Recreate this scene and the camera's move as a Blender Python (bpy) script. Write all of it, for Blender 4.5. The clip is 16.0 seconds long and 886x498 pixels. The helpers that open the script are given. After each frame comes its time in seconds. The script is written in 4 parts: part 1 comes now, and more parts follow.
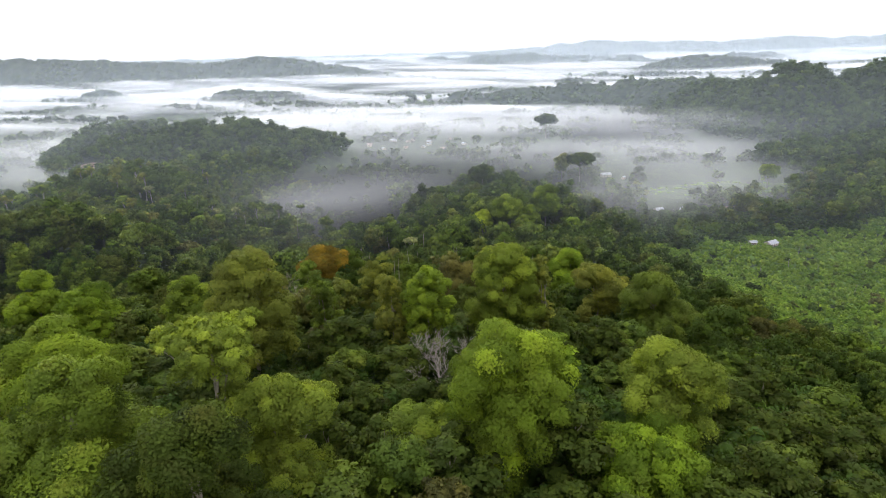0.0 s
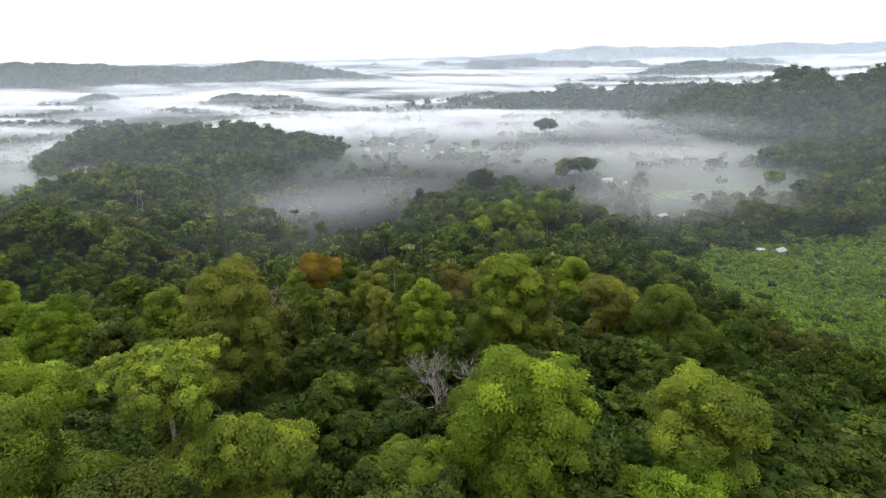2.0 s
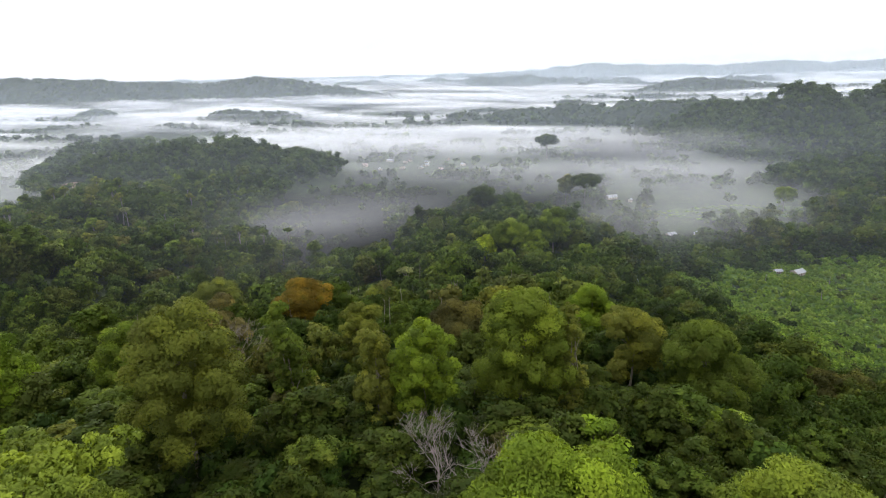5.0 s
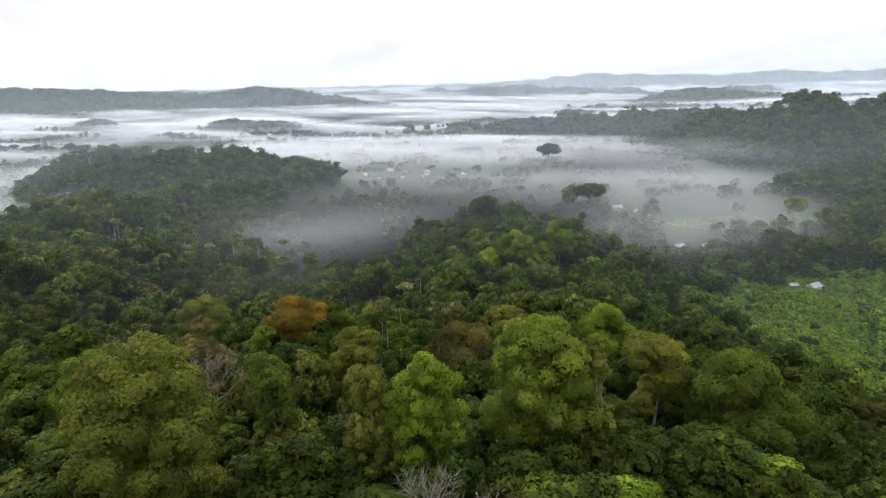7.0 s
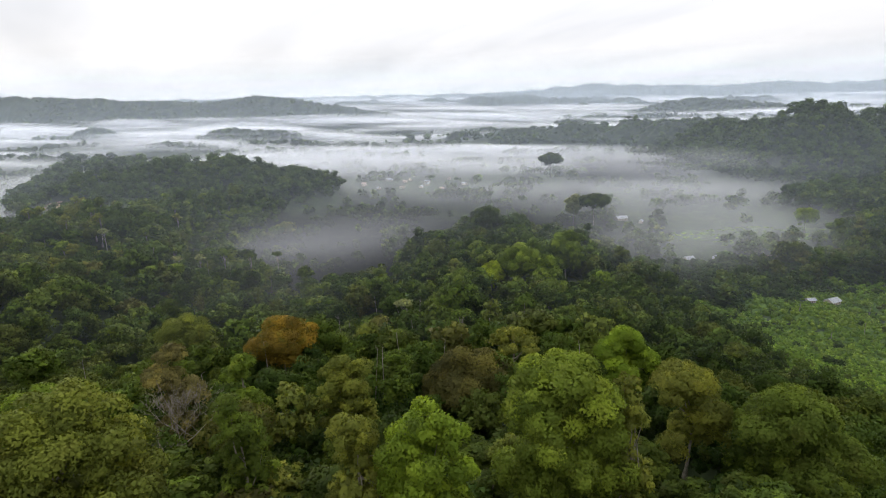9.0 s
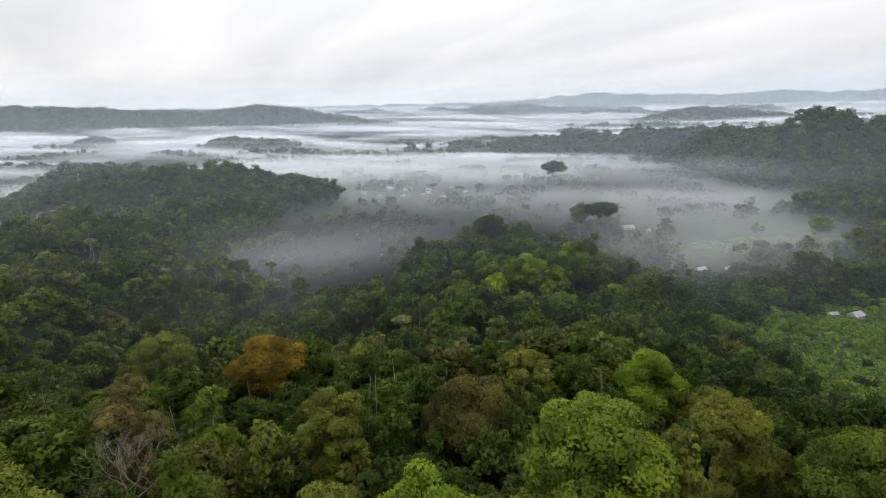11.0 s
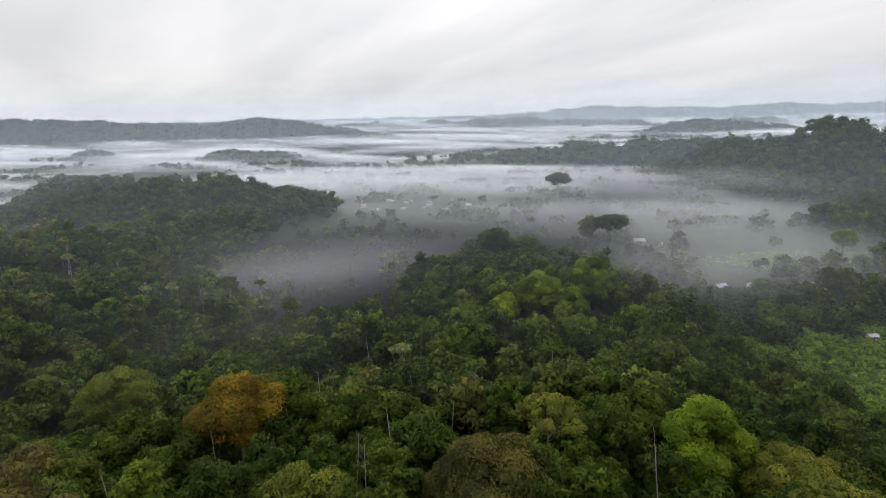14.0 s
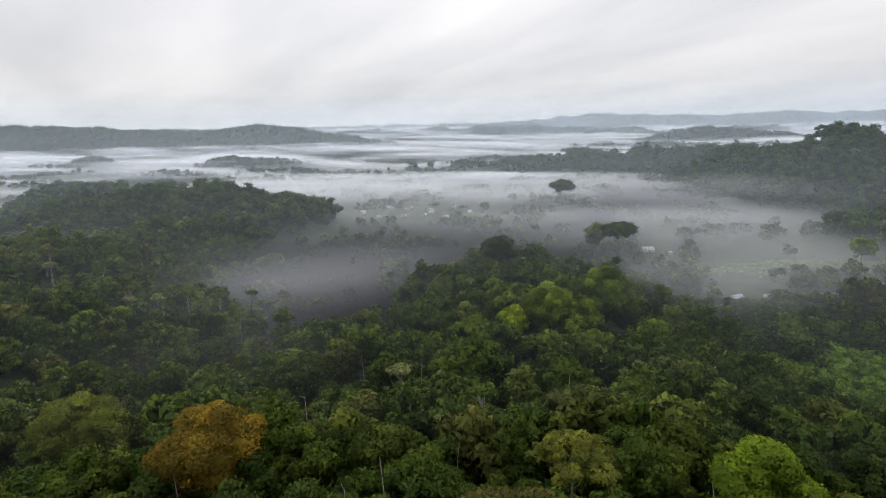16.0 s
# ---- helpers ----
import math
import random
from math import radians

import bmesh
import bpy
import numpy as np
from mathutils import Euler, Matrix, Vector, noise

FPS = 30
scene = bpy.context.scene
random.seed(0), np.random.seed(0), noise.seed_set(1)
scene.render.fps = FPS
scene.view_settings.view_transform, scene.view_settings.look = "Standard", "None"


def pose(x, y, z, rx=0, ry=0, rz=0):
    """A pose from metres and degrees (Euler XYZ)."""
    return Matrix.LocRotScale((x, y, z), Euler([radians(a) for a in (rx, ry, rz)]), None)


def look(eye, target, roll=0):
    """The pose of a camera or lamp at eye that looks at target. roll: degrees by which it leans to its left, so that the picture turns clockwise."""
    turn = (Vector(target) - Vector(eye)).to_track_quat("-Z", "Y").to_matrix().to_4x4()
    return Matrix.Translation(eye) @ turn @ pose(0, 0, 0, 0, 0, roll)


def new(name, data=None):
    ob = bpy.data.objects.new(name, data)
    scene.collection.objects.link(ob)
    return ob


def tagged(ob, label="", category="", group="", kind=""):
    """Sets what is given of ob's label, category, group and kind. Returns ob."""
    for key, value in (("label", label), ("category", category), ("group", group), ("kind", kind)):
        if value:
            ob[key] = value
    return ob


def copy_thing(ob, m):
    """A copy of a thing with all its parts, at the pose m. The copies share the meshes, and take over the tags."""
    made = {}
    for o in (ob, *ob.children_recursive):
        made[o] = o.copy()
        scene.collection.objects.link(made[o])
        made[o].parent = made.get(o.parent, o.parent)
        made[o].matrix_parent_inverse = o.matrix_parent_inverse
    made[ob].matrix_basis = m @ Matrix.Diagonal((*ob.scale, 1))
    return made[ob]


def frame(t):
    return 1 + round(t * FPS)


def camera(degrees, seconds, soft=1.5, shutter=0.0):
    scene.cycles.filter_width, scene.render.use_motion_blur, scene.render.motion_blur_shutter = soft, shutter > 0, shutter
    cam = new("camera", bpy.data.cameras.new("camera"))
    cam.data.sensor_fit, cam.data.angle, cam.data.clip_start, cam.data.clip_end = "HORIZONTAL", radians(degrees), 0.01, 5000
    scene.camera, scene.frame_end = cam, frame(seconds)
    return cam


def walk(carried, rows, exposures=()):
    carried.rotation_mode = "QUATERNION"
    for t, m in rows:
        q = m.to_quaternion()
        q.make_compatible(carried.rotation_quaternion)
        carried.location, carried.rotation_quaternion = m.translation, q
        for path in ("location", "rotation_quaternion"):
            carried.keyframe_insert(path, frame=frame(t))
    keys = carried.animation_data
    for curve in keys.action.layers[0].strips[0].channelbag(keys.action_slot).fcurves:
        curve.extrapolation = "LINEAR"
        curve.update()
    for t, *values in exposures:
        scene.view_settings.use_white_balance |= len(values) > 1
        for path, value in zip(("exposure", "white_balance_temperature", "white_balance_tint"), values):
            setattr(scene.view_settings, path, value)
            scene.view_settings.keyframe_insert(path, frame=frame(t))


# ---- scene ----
cam = camera(76.0, 16.0, soft=0.95, shutter=0.4)
PATH = [
    (0, (6.449, -3.210, 120.809), (6.298, -1.320, 120.173), -1.65),
    (0.5, (6.342, -0.357, 120.246), (6.193, 1.534, 119.613), -1.55),
    (1, (6.122, 2.423, 119.622), (5.974, 4.315, 118.991), -1.55),
    (1.5, (5.793, 5.561, 118.963), (5.647, 7.455, 118.338), -1.55),
    (2, (5.483, 8.617, 118.398), (5.338, 10.513, 117.778), -1.45),
    (2.5, (5.119, 12.204, 117.597), (4.975, 14.102, 116.984), -1.45),
    (3, (4.844, 15.567, 116.826), (4.699, 17.469, 116.223), -1.45),
    (3.5, (4.485, 19.474, 115.994), (4.342, 21.379, 115.400), -1.44),
    (4, (4.074, 23.064, 115.604), (3.932, 24.971, 115.019), -1.34),
    (6.5, (1.869, 40.612, 113.621), (1.729, 42.532, 113.079), -1.34),
    (7, (1.411, 44.544, 113.069), (1.269, 46.466, 112.534), -1.34),
    (7.5, (0.968, 48.237, 112.585), (0.828, 50.161, 112.059), -1.33),
    (8, (0.521, 52.307, 111.947), (0.379, 54.234, 111.430), -1.33),
    (8.5, (0.074, 56.394, 111.230), (-0.066, 58.323, 110.720), -1.33),
    (9, (-0.324, 60.600, 110.539), (-0.465, 62.531, 110.037), -1.23),
    (11.5, (-2.188, 81.889, 106.670), (-2.334, 83.829, 106.206), -1.23),
    (12, (-2.761, 86.263, 106.059), (-2.907, 88.205, 105.602), -1.22),
    (12.5, (-3.252, 90.446, 105.318), (-3.398, 92.389, 104.868), -1.32),
    (13, (-3.766, 94.899, 104.535), (-3.913, 96.844, 104.092), -1.22),
    (13.5, (-4.147, 98.912, 103.884), (-4.296, 100.858, 103.449), -1.32),
    (14, (-4.843, 103.673, 103.047), (-4.991, 105.621, 102.620), -1.32),
    (14.5, (-5.457, 107.861, 102.358), (-5.606, 109.810, 101.936), -1.22),
    (15, (-6.033, 112.705, 101.446), (-6.182, 114.656, 101.032), -1.22),
    (15.5, (-6.514, 117.159, 100.574), (-6.665, 119.111, 100.167), -1.22),
    (16, (-7.005, 121.940, 99.733), (-7.156, 123.894, 99.332), -1.22),
]
# ---- sky, sun, exposure ----
walk(cam, [(t, look(eye, target, roll)) for t, eye, target, roll in PATH],
     exposures=[(0.0, 0.42), (4.0, 0.26), (8.0, 0.02), (12.0, -0.24), (16.0, -0.36)])
scene.cycles.transparent_max_bounces = 40


def node(tree, kind, **values):
    n = tree.nodes.new(kind)
    for key, value in values.items():
        n.inputs[key.replace("_", " ")].default_value = value
    return n


def math_node(tree, op, a, b=None, clamp=False):
    n = tree.nodes.new("ShaderNodeMath")
    n.operation, n.use_clamp = op, clamp
    for i, v in enumerate((a, b)):
        if v is None:
            continue
        if isinstance(v, (int, float)):
            n.inputs[i].default_value = v
        else:
            tree.links.new(v, n.inputs[i])
    return n.outputs[0]


def ramp(tree, fac, stops):
    n = tree.nodes.new("ShaderNodeValToRGB")
    while len(n.color_ramp.elements) < len(stops):
        n.color_ramp.elements.new(0.5)
    for e, (at, col) in zip(n.color_ramp.elements, stops):
        e.position, e.color = at, (*col, 1)
    tree.links.new(fac, n.inputs[0])
    return n.outputs[0]


def mix_color(tree, fac, a, b, blend="MIX"):
    n = tree.nodes.new("ShaderNodeMix")
    n.data_type, n.blend_type = "RGBA", blend
    for sock, v in ((n.inputs[0], fac), (n.inputs[6], a), (n.inputs[7], b)):
        if isinstance(v, (int, float)):
            sock.default_value = v
        elif isinstance(v, tuple):
            sock.default_value = (*v, 1)
        else:
            tree.links.new(v, sock)
    return n.outputs[2]


SUN_ELEV, SUN_ROT = radians(28), radians(-35)


def make_world():
    """An overcast sky: a bright cloud sheet over a thin blue sky, brighter towards the zenith."""
    w = bpy.data.worlds.new("overcast_sky")
    scene.world = w
    w.use_nodes = True
    t = w.node_tree
    t.nodes.clear()
    sky = t.nodes.new("ShaderNodeTexSky")
    sky.sky_type, sky.sun_disc, sky.sun_elevation, sky.sun_rotation = "NISHITA", False, SUN_ELEV, SUN_ROT
    dim = mix_color(t, 1.0, sky.outputs[0], (0.1, 0.1, 0.1), "MULTIPLY")
    co = t.nodes.new("ShaderNodeTexCoord")
    sep = t.nodes.new("ShaderNodeSeparateXYZ")
    t.links.new(co.outputs["Generated"], sep.inputs[0])
    up = math_node(t, "MAXIMUM", sep.outputs[2], 0.0)
    flat = math_node(t, "ADD", up, 0.09)
    px, py = math_node(t, "DIVIDE", sep.outputs[0], flat), math_node(t, "DIVIDE", sep.outputs[1], flat)
    comb = t.nodes.new("ShaderNodeCombineXYZ")
    t.links.new(px, comb.inputs[0]), t.links.new(py, comb.inputs[1])
    turn = t.nodes.new("ShaderNodeMapping")
    turn.inputs["Rotation"].default_value = (0, 0, radians(-118))
    t.links.new(comb.outputs[0], turn.inputs[0])
    mapping = t.nodes.new("ShaderNodeMapping")
    mapping.inputs["Scale"].default_value = (0.09, 0.30, 1)
    mapping.inputs["Location"].default_value = (1.7, 0.35, 0)
    t.links.new(turn.outputs[0], mapping.inputs[0])
    big = node(t, "ShaderNodeTexNoise", Scale=1.0, Detail=5.0, Roughness=0.5, Distortion=0.4)
    t.links.new(mapping.outputs[0], big.inputs["Vector"])
    cloud = ramp(t, big.outputs[0], [(0.34, (0.58, 0.60, 0.65)), (0.46, (0.82, 0.825, 0.865)), (0.57, (1.05, 1.03, 1.04))])
    # brighter towards the hidden sun and overhead
    side = math_node(t, "MULTIPLY", sep.outputs[0], -0.12)
    lift = math_node(t, "ADD", math_node(t, "MULTIPLY", up, 0.95), math_node(t, "ADD", side, 1.1))
    glow = math_node(t, "POWER", 2.718, math_node(t, "MULTIPLY", up, -22.0))
    cloud = mix_color(t, math_node(t, "MULTIPLY", glow, 0.75), cloud, (1.0, 0.975, 0.97))
    bright = mix_color(t, 1.0, cloud, lift, "MULTIPLY")
    both = mix_color(t, 0.93, dim, bright)
    bg = t.nodes.new("ShaderNodeBackground")
    t.links.new(both, bg.inputs[0])
    bg.inputs[1].default_value = 1.0
    out = t.nodes.new("ShaderNodeOutputWorld")
    t.links.new(bg.outputs[0], out.inputs[0])


make_world()
sun = new("sun", bpy.data.lights.new("sun", "SUN"))
sun.data.energy, sun.data.angle, sun.data.color = 0.9, radians(40), (1.0, 0.95, 0.86)
sun.matrix_world = look((0, 0, 0), (-math.sin(SUN_ROT) * math.cos(SUN_ELEV), -math.cos(SUN_ROT) * math.cos(SUN_ELEV), -math.sin(SUN_ELEV)))


# ---- materials ----
def material(name):
    m = bpy.data.materials.new(name)
    m.use_nodes = True
    m.node_tree.nodes.clear()
    out = m.node_tree.nodes.new("ShaderNodeOutputMaterial")
    return m, m.node_tree, out


def leaf_material(name, colors, per="object", gloss=0.06, spots_amount=1.1, spots=(0.13, 0.10, 0.035)):
    """Leaves: thin, partly letting light through; the hue varies from tree to tree and from spray to spray."""
    m, t, out = material(name)
    geo = t.nodes.new("ShaderNodeNewGeometry")
    if per == "object":
        src = t.nodes.new("ShaderNodeObjectInfo").outputs["Random"]
    else:
        att = t.nodes.new("ShaderNodeAttribute")
        att.attribute_name = "tint"
        src = att.outputs["Fac"]
    n = len(colors)
    base = ramp(t, src, [(i / max(1, n - 1), c) for i, c in enumerate(colors)])
    co = t.nodes.new("ShaderNodeTexCoord")
    blot = node(t, "ShaderNodeTexNoise", Scale=0.28, Detail=3.0, Roughness=0.6)
    t.links.new(co.outputs["Object"], blot.inputs["Vector"])
    old = mix_color(t, math_node(t, "MULTIPLY", math_node(t, "SUBTRACT", blot.outputs[0], 0.5), spots_amount, True), base, spots)
    isl = geo.outputs["Random Per Island"]
    val = ramp(t, isl, [(0.0, (0.88, 0.88, 0.88)), (0.6, (1.0, 1.0, 1.0)), (1.0, (1.14, 1.12, 1.06))])
    # random tone per tuft, with light from above painted onto upward-facing tufts
    tuft_light = t.nodes.new("ShaderNodeAttribute")
    tuft_light.attribute_name = "tuft"
    tone = ramp(t, tuft_light.outputs["Fac"], [(0.0, (0.5, 0.53, 0.56)), (0.5, (0.95, 0.95, 0.95)), (1.0, (1.6, 1.52, 1.2))])
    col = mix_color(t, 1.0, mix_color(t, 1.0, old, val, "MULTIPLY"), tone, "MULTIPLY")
    d = t.nodes.new("ShaderNodeBsdfPrincipled")
    d.inputs["Roughness"].default_value = 0.55
    d.inputs["Specular IOR Level"].default_value = gloss
    t.links.new(col, d.inputs["Base Color"])
    tr = t.nodes.new("ShaderNodeBsdfTranslucent")
    t.links.new(mix_color(t, 1.0, col, (1.25, 1.2, 0.6), "MULTIPLY"), tr.inputs[0])
    mx = t.nodes.new("ShaderNodeMixShader")
    mx.inputs[0].default_value = 0.32
    t.links.new(d.outputs[0], mx.inputs[1]), t.links.new(tr.outputs[0], mx.inputs[2])
    t.links.new(mx.outputs[0], out.inputs[0])
    return m


def rough_material(name, dark, light, scale, rough=0.85, bump=0.3, metal=0.0):
    m, t, out = material(name)
    co = t.nodes.new("ShaderNodeTexCoord")
    a = node(t, "ShaderNodeTexNoise", Scale=scale, Detail=6.0, Roughness=0.62)
    b = node(t, "ShaderNodeTexNoise", Scale=scale * 9, Detail=4.0, Roughness=0.6)
    for n in (a, b):
        t.links.new(co.outputs["Object"], n.inputs["Vector"])
    f = math_node(t, "ADD", math_node(t, "MULTIPLY", a.outputs[0], 0.65), math_node(t, "MULTIPLY", b.outputs[0], 0.35))
    col = ramp(t, f, [(0.36, dark), (0.64, light)])
    p = t.nodes.new("ShaderNodeBsdfPrincipled")
    p.inputs["Roughness"].default_value, p.inputs["Metallic"].default_value = rough, metal
    p.inputs["Specular IOR Level"].default_value = 0.2
    t.links.new(col, p.inputs["Base Color"])
    bp = t.nodes.new("ShaderNodeBump")
    bp.inputs["Strength"].default_value = bump
    t.links.new(f, bp.inputs["Height"]), t.links.new(bp.outputs[0], p.inputs["Normal"])
    t.links.new(p.outputs[0], out.inputs[0])
    return m


def mist_material(name, amount, low, high, near, far, stretch=(0.75, 1.9), seed=0.0, color=(0.925, 0.95, 0.985), patches=()):
    """Thin mist: white droplets that let most of the light through, in drifting streaks and holes."""
    m, t, out = material(name)
    co = t.nodes.new("ShaderNodeTexCoord")
    sep = t.nodes.new("ShaderNodeSeparateXYZ")
    t.links.new(co.outputs["Object"], sep.inputs[0])
    mp = t.nodes.new("ShaderNodeMapping")
    mp.inputs["Scale"].default_value = (stretch[0] / 420, stretch[1] / 420, 1 / 60)
    mp.inputs["Location"].default_value = (seed, seed * 0.37, seed * 0.11)
    t.links.new(co.outputs["Object"], mp.inputs[0])
    n = node(t, "ShaderNodeTexNoise", Scale=1.0, Detail=6.0, Roughness=0.55, Distortion=0.5)
    t.links.new(mp.outputs[0], n.inputs["Vector"])
    r = t.nodes.new("ShaderNodeMapRange")
    r.interpolation_type = "SMOOTHSTEP"
    r.inputs["From Min"].default_value, r.inputs["From Max"].default_value = low, high
    t.links.new(n.outputs[0], r.inputs["Value"])
    g = t.nodes.new("ShaderNodeMapRange")
    g.interpolation_type = "SMOOTHSTEP"
    g.inputs["From Min"].default_value, g.inputs["From Max"].default_value = near, far
    t.links.new(sep.outputs[1], g.inputs["Value"])
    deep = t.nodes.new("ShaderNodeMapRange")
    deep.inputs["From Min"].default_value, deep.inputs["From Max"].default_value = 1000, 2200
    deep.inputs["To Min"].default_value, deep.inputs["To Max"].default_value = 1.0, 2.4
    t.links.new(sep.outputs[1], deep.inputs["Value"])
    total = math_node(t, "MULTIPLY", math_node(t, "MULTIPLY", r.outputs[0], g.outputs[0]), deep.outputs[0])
    wisps = math_node(t, "ADD", math_node(t, "MULTIPLY", n.outputs[0], 1.0), 0.15)
    for cx, cy, sx, sy, amp in patches:
        dx = math_node(t, "POWER", math_node(t, "DIVIDE", math_node(t, "SUBTRACT", sep.outputs[0], cx), sx), 2)
        dy = math_node(t, "POWER", math_node(t, "DIVIDE", math_node(t, "SUBTRACT", sep.outputs[1], cy), sy), 2)
        bell = math_node(t, "POWER", 2.718, math_node(t, "MULTIPLY", math_node(t, "ADD", dx, dy), -1))
        total = math_node(t, "ADD", total, math_node(t, "MULTIPLY", math_node(t, "MULTIPLY", bell, wisps), amp))
    total = math_node(t, "MINIMUM", math_node(t, "MULTIPLY", math_node(t, "MAXIMUM", total, 0.0), amount), 0.4)
    df = node(t, "ShaderNodeBsdfDiffuse", Color=(*color, 1))
    tl = node(t, "ShaderNodeBsdfTranslucent", Color=(*color, 1))
    body = t.nodes.new("ShaderNodeMixShader")
    body.inputs[0].default_value = 0.3
    t.links.new(df.outputs[0], body.inputs[1]), t.links.new(tl.outputs[0], body.inputs[2])
    clear = t.nodes.new("ShaderNodeBsdfTransparent")
    mx = t.nodes.new("ShaderNodeMixShader")
    t.links.new(total, mx.inputs[0])
    t.links.new(clear.outputs[0], mx.inputs[1]), t.links.new(body.outputs[0], mx.inputs[2])
    t.links.new(mx.outputs[0], out.inputs[0])
    return m


LIME = [(0.140, 0.222, 0.020), (0.165, 0.240, 0.024)]
GREEN = [(0.07392, 0.1188, 0.01848), (0.1021, 0.1452, 0.02288)]
DARK = [(0.042, 0.066, 0.012), (0.058, 0.085, 0.014)]
OLIVE = [(0.140, 0.170, 0.030), (0.165, 0.182, 0.034)]
FRESH = [(0.1222, 0.1833, 0.0235), (0.1504, 0.2068, 0.0282)]
leaf = {
    "lime": leaf_material("leaves_lime", LIME, spots_amount=1.1),
    "pale_lime": leaf_material("leaves_pale_lime", [(0.165, 0.226, 0.030), (0.185, 0.244, 0.034)]),
    "fresh": leaf_material("leaves_fresh", FRESH),
    "green": leaf_material("leaves_green", GREEN),
    "dark": leaf_material("leaves_dark", DARK),
    "olive": leaf_material("leaves_olive", OLIVE, spots_amount=1.0),
    "orange": leaf_material("leaves_orange", [(0.205, 0.138, 0.022), (0.19, 0.15, 0.024)], spots_amount=4.0, spots=(0.075, 0.095, 0.018)),
    "brown": leaf_material("leaves_brown", [(0.074, 0.078, 0.024), (0.09, 0.088, 0.026)]),
    "pale": leaf_material("leaves_pale", [(0.19, 0.22, 0.10), (0.20, 0.22, 0.09)]),
    "tan": leaf_material("leaves_tan", [(0.16, 0.145, 0.055), (0.19, 0.175, 0.055)]),
    "yellow": leaf_material("leaves_yellow", [(0.26, 0.34, 0.02), (0.26, 0.34, 0.02)]),
}
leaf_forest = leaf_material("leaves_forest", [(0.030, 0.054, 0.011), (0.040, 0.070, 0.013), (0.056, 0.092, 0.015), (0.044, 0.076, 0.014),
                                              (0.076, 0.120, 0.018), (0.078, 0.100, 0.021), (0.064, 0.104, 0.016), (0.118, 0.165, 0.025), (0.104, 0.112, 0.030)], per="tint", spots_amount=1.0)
leaf_under = leaf_material("leaves_under", [(0.030, 0.058, 0.012), (0.042, 0.080, 0.015), (0.056, 0.100, 0.018), (0.050, 0.070, 0.019)], per="tint")
# far canopy colours are darkened to hold the shade between its crowns
leaf_far_shaded = leaf_material("leaves_far_shaded", [(0.014, 0.025, 0.010), (0.020, 0.034, 0.012), (0.030, 0.046, 0.015)], per="tint", spots_amount=0.6)
leaf_field = leaf_material("leaves_field", [(0.075, 0.140, 0.015), (0.11, 0.185, 0.018), (0.145, 0.22, 0.025)], per="tint")
bark = rough_material("bark", (0.10, 0.085, 0.065), (0.30, 0.27, 0.22), 1.2)
bark_pale = rough_material("bark_pale", (0.17, 0.145, 0.13), (0.34, 0.30, 0.275), 1.5)
# floor colour is darkened, holding the shade that falls below the trees
soil = rough_material("forest_floor", (0.014, 0.024, 0.009), (0.036, 0.054, 0.018), 0.08, 0.95, 0.6)


# ---- ground ----
def smooth(a, b, v):
    s = np.clip((v - a) / (b - a), 0, 1)
    return s * s * (3 - 2 * s)


def waves(x, y, size, seed):
    """A smooth random field of about unit height, from a few turned sine waves."""
    r = np.random.RandomState(seed)
    out = 0
    for k in range(9):
        a, ph, f = r.uniform(0, 6.283), r.uniform(0, 6.283), r.uniform(0.6, 2.2) / size
        out = out + np.sin(6.283 * f * (x * np.cos(a) + y * np.sin(a)) + ph) / 3.0
    return out


def bell(x, y, cx, cy, sx, sy):
    return np.exp(-((x - cx) / sx) ** 2 - ((y - cy) / sy) ** 2)


SPUR_Y = (-400, -100, 0, 75, 125, 160, 215, 260, 300, 340, 385, 430, 480, 540, 590, 650)
SPUR_Z = (70, 68, 62, 53, 44, 34, 22, 11, 5, 6, 6, 0, -5, -9, -13, -16)
FLOOR = -16.0


def rise(y):
    """The land beyond the valley lies a little higher with the distance."""
    return 105 * smooth(1700, 4700, y)


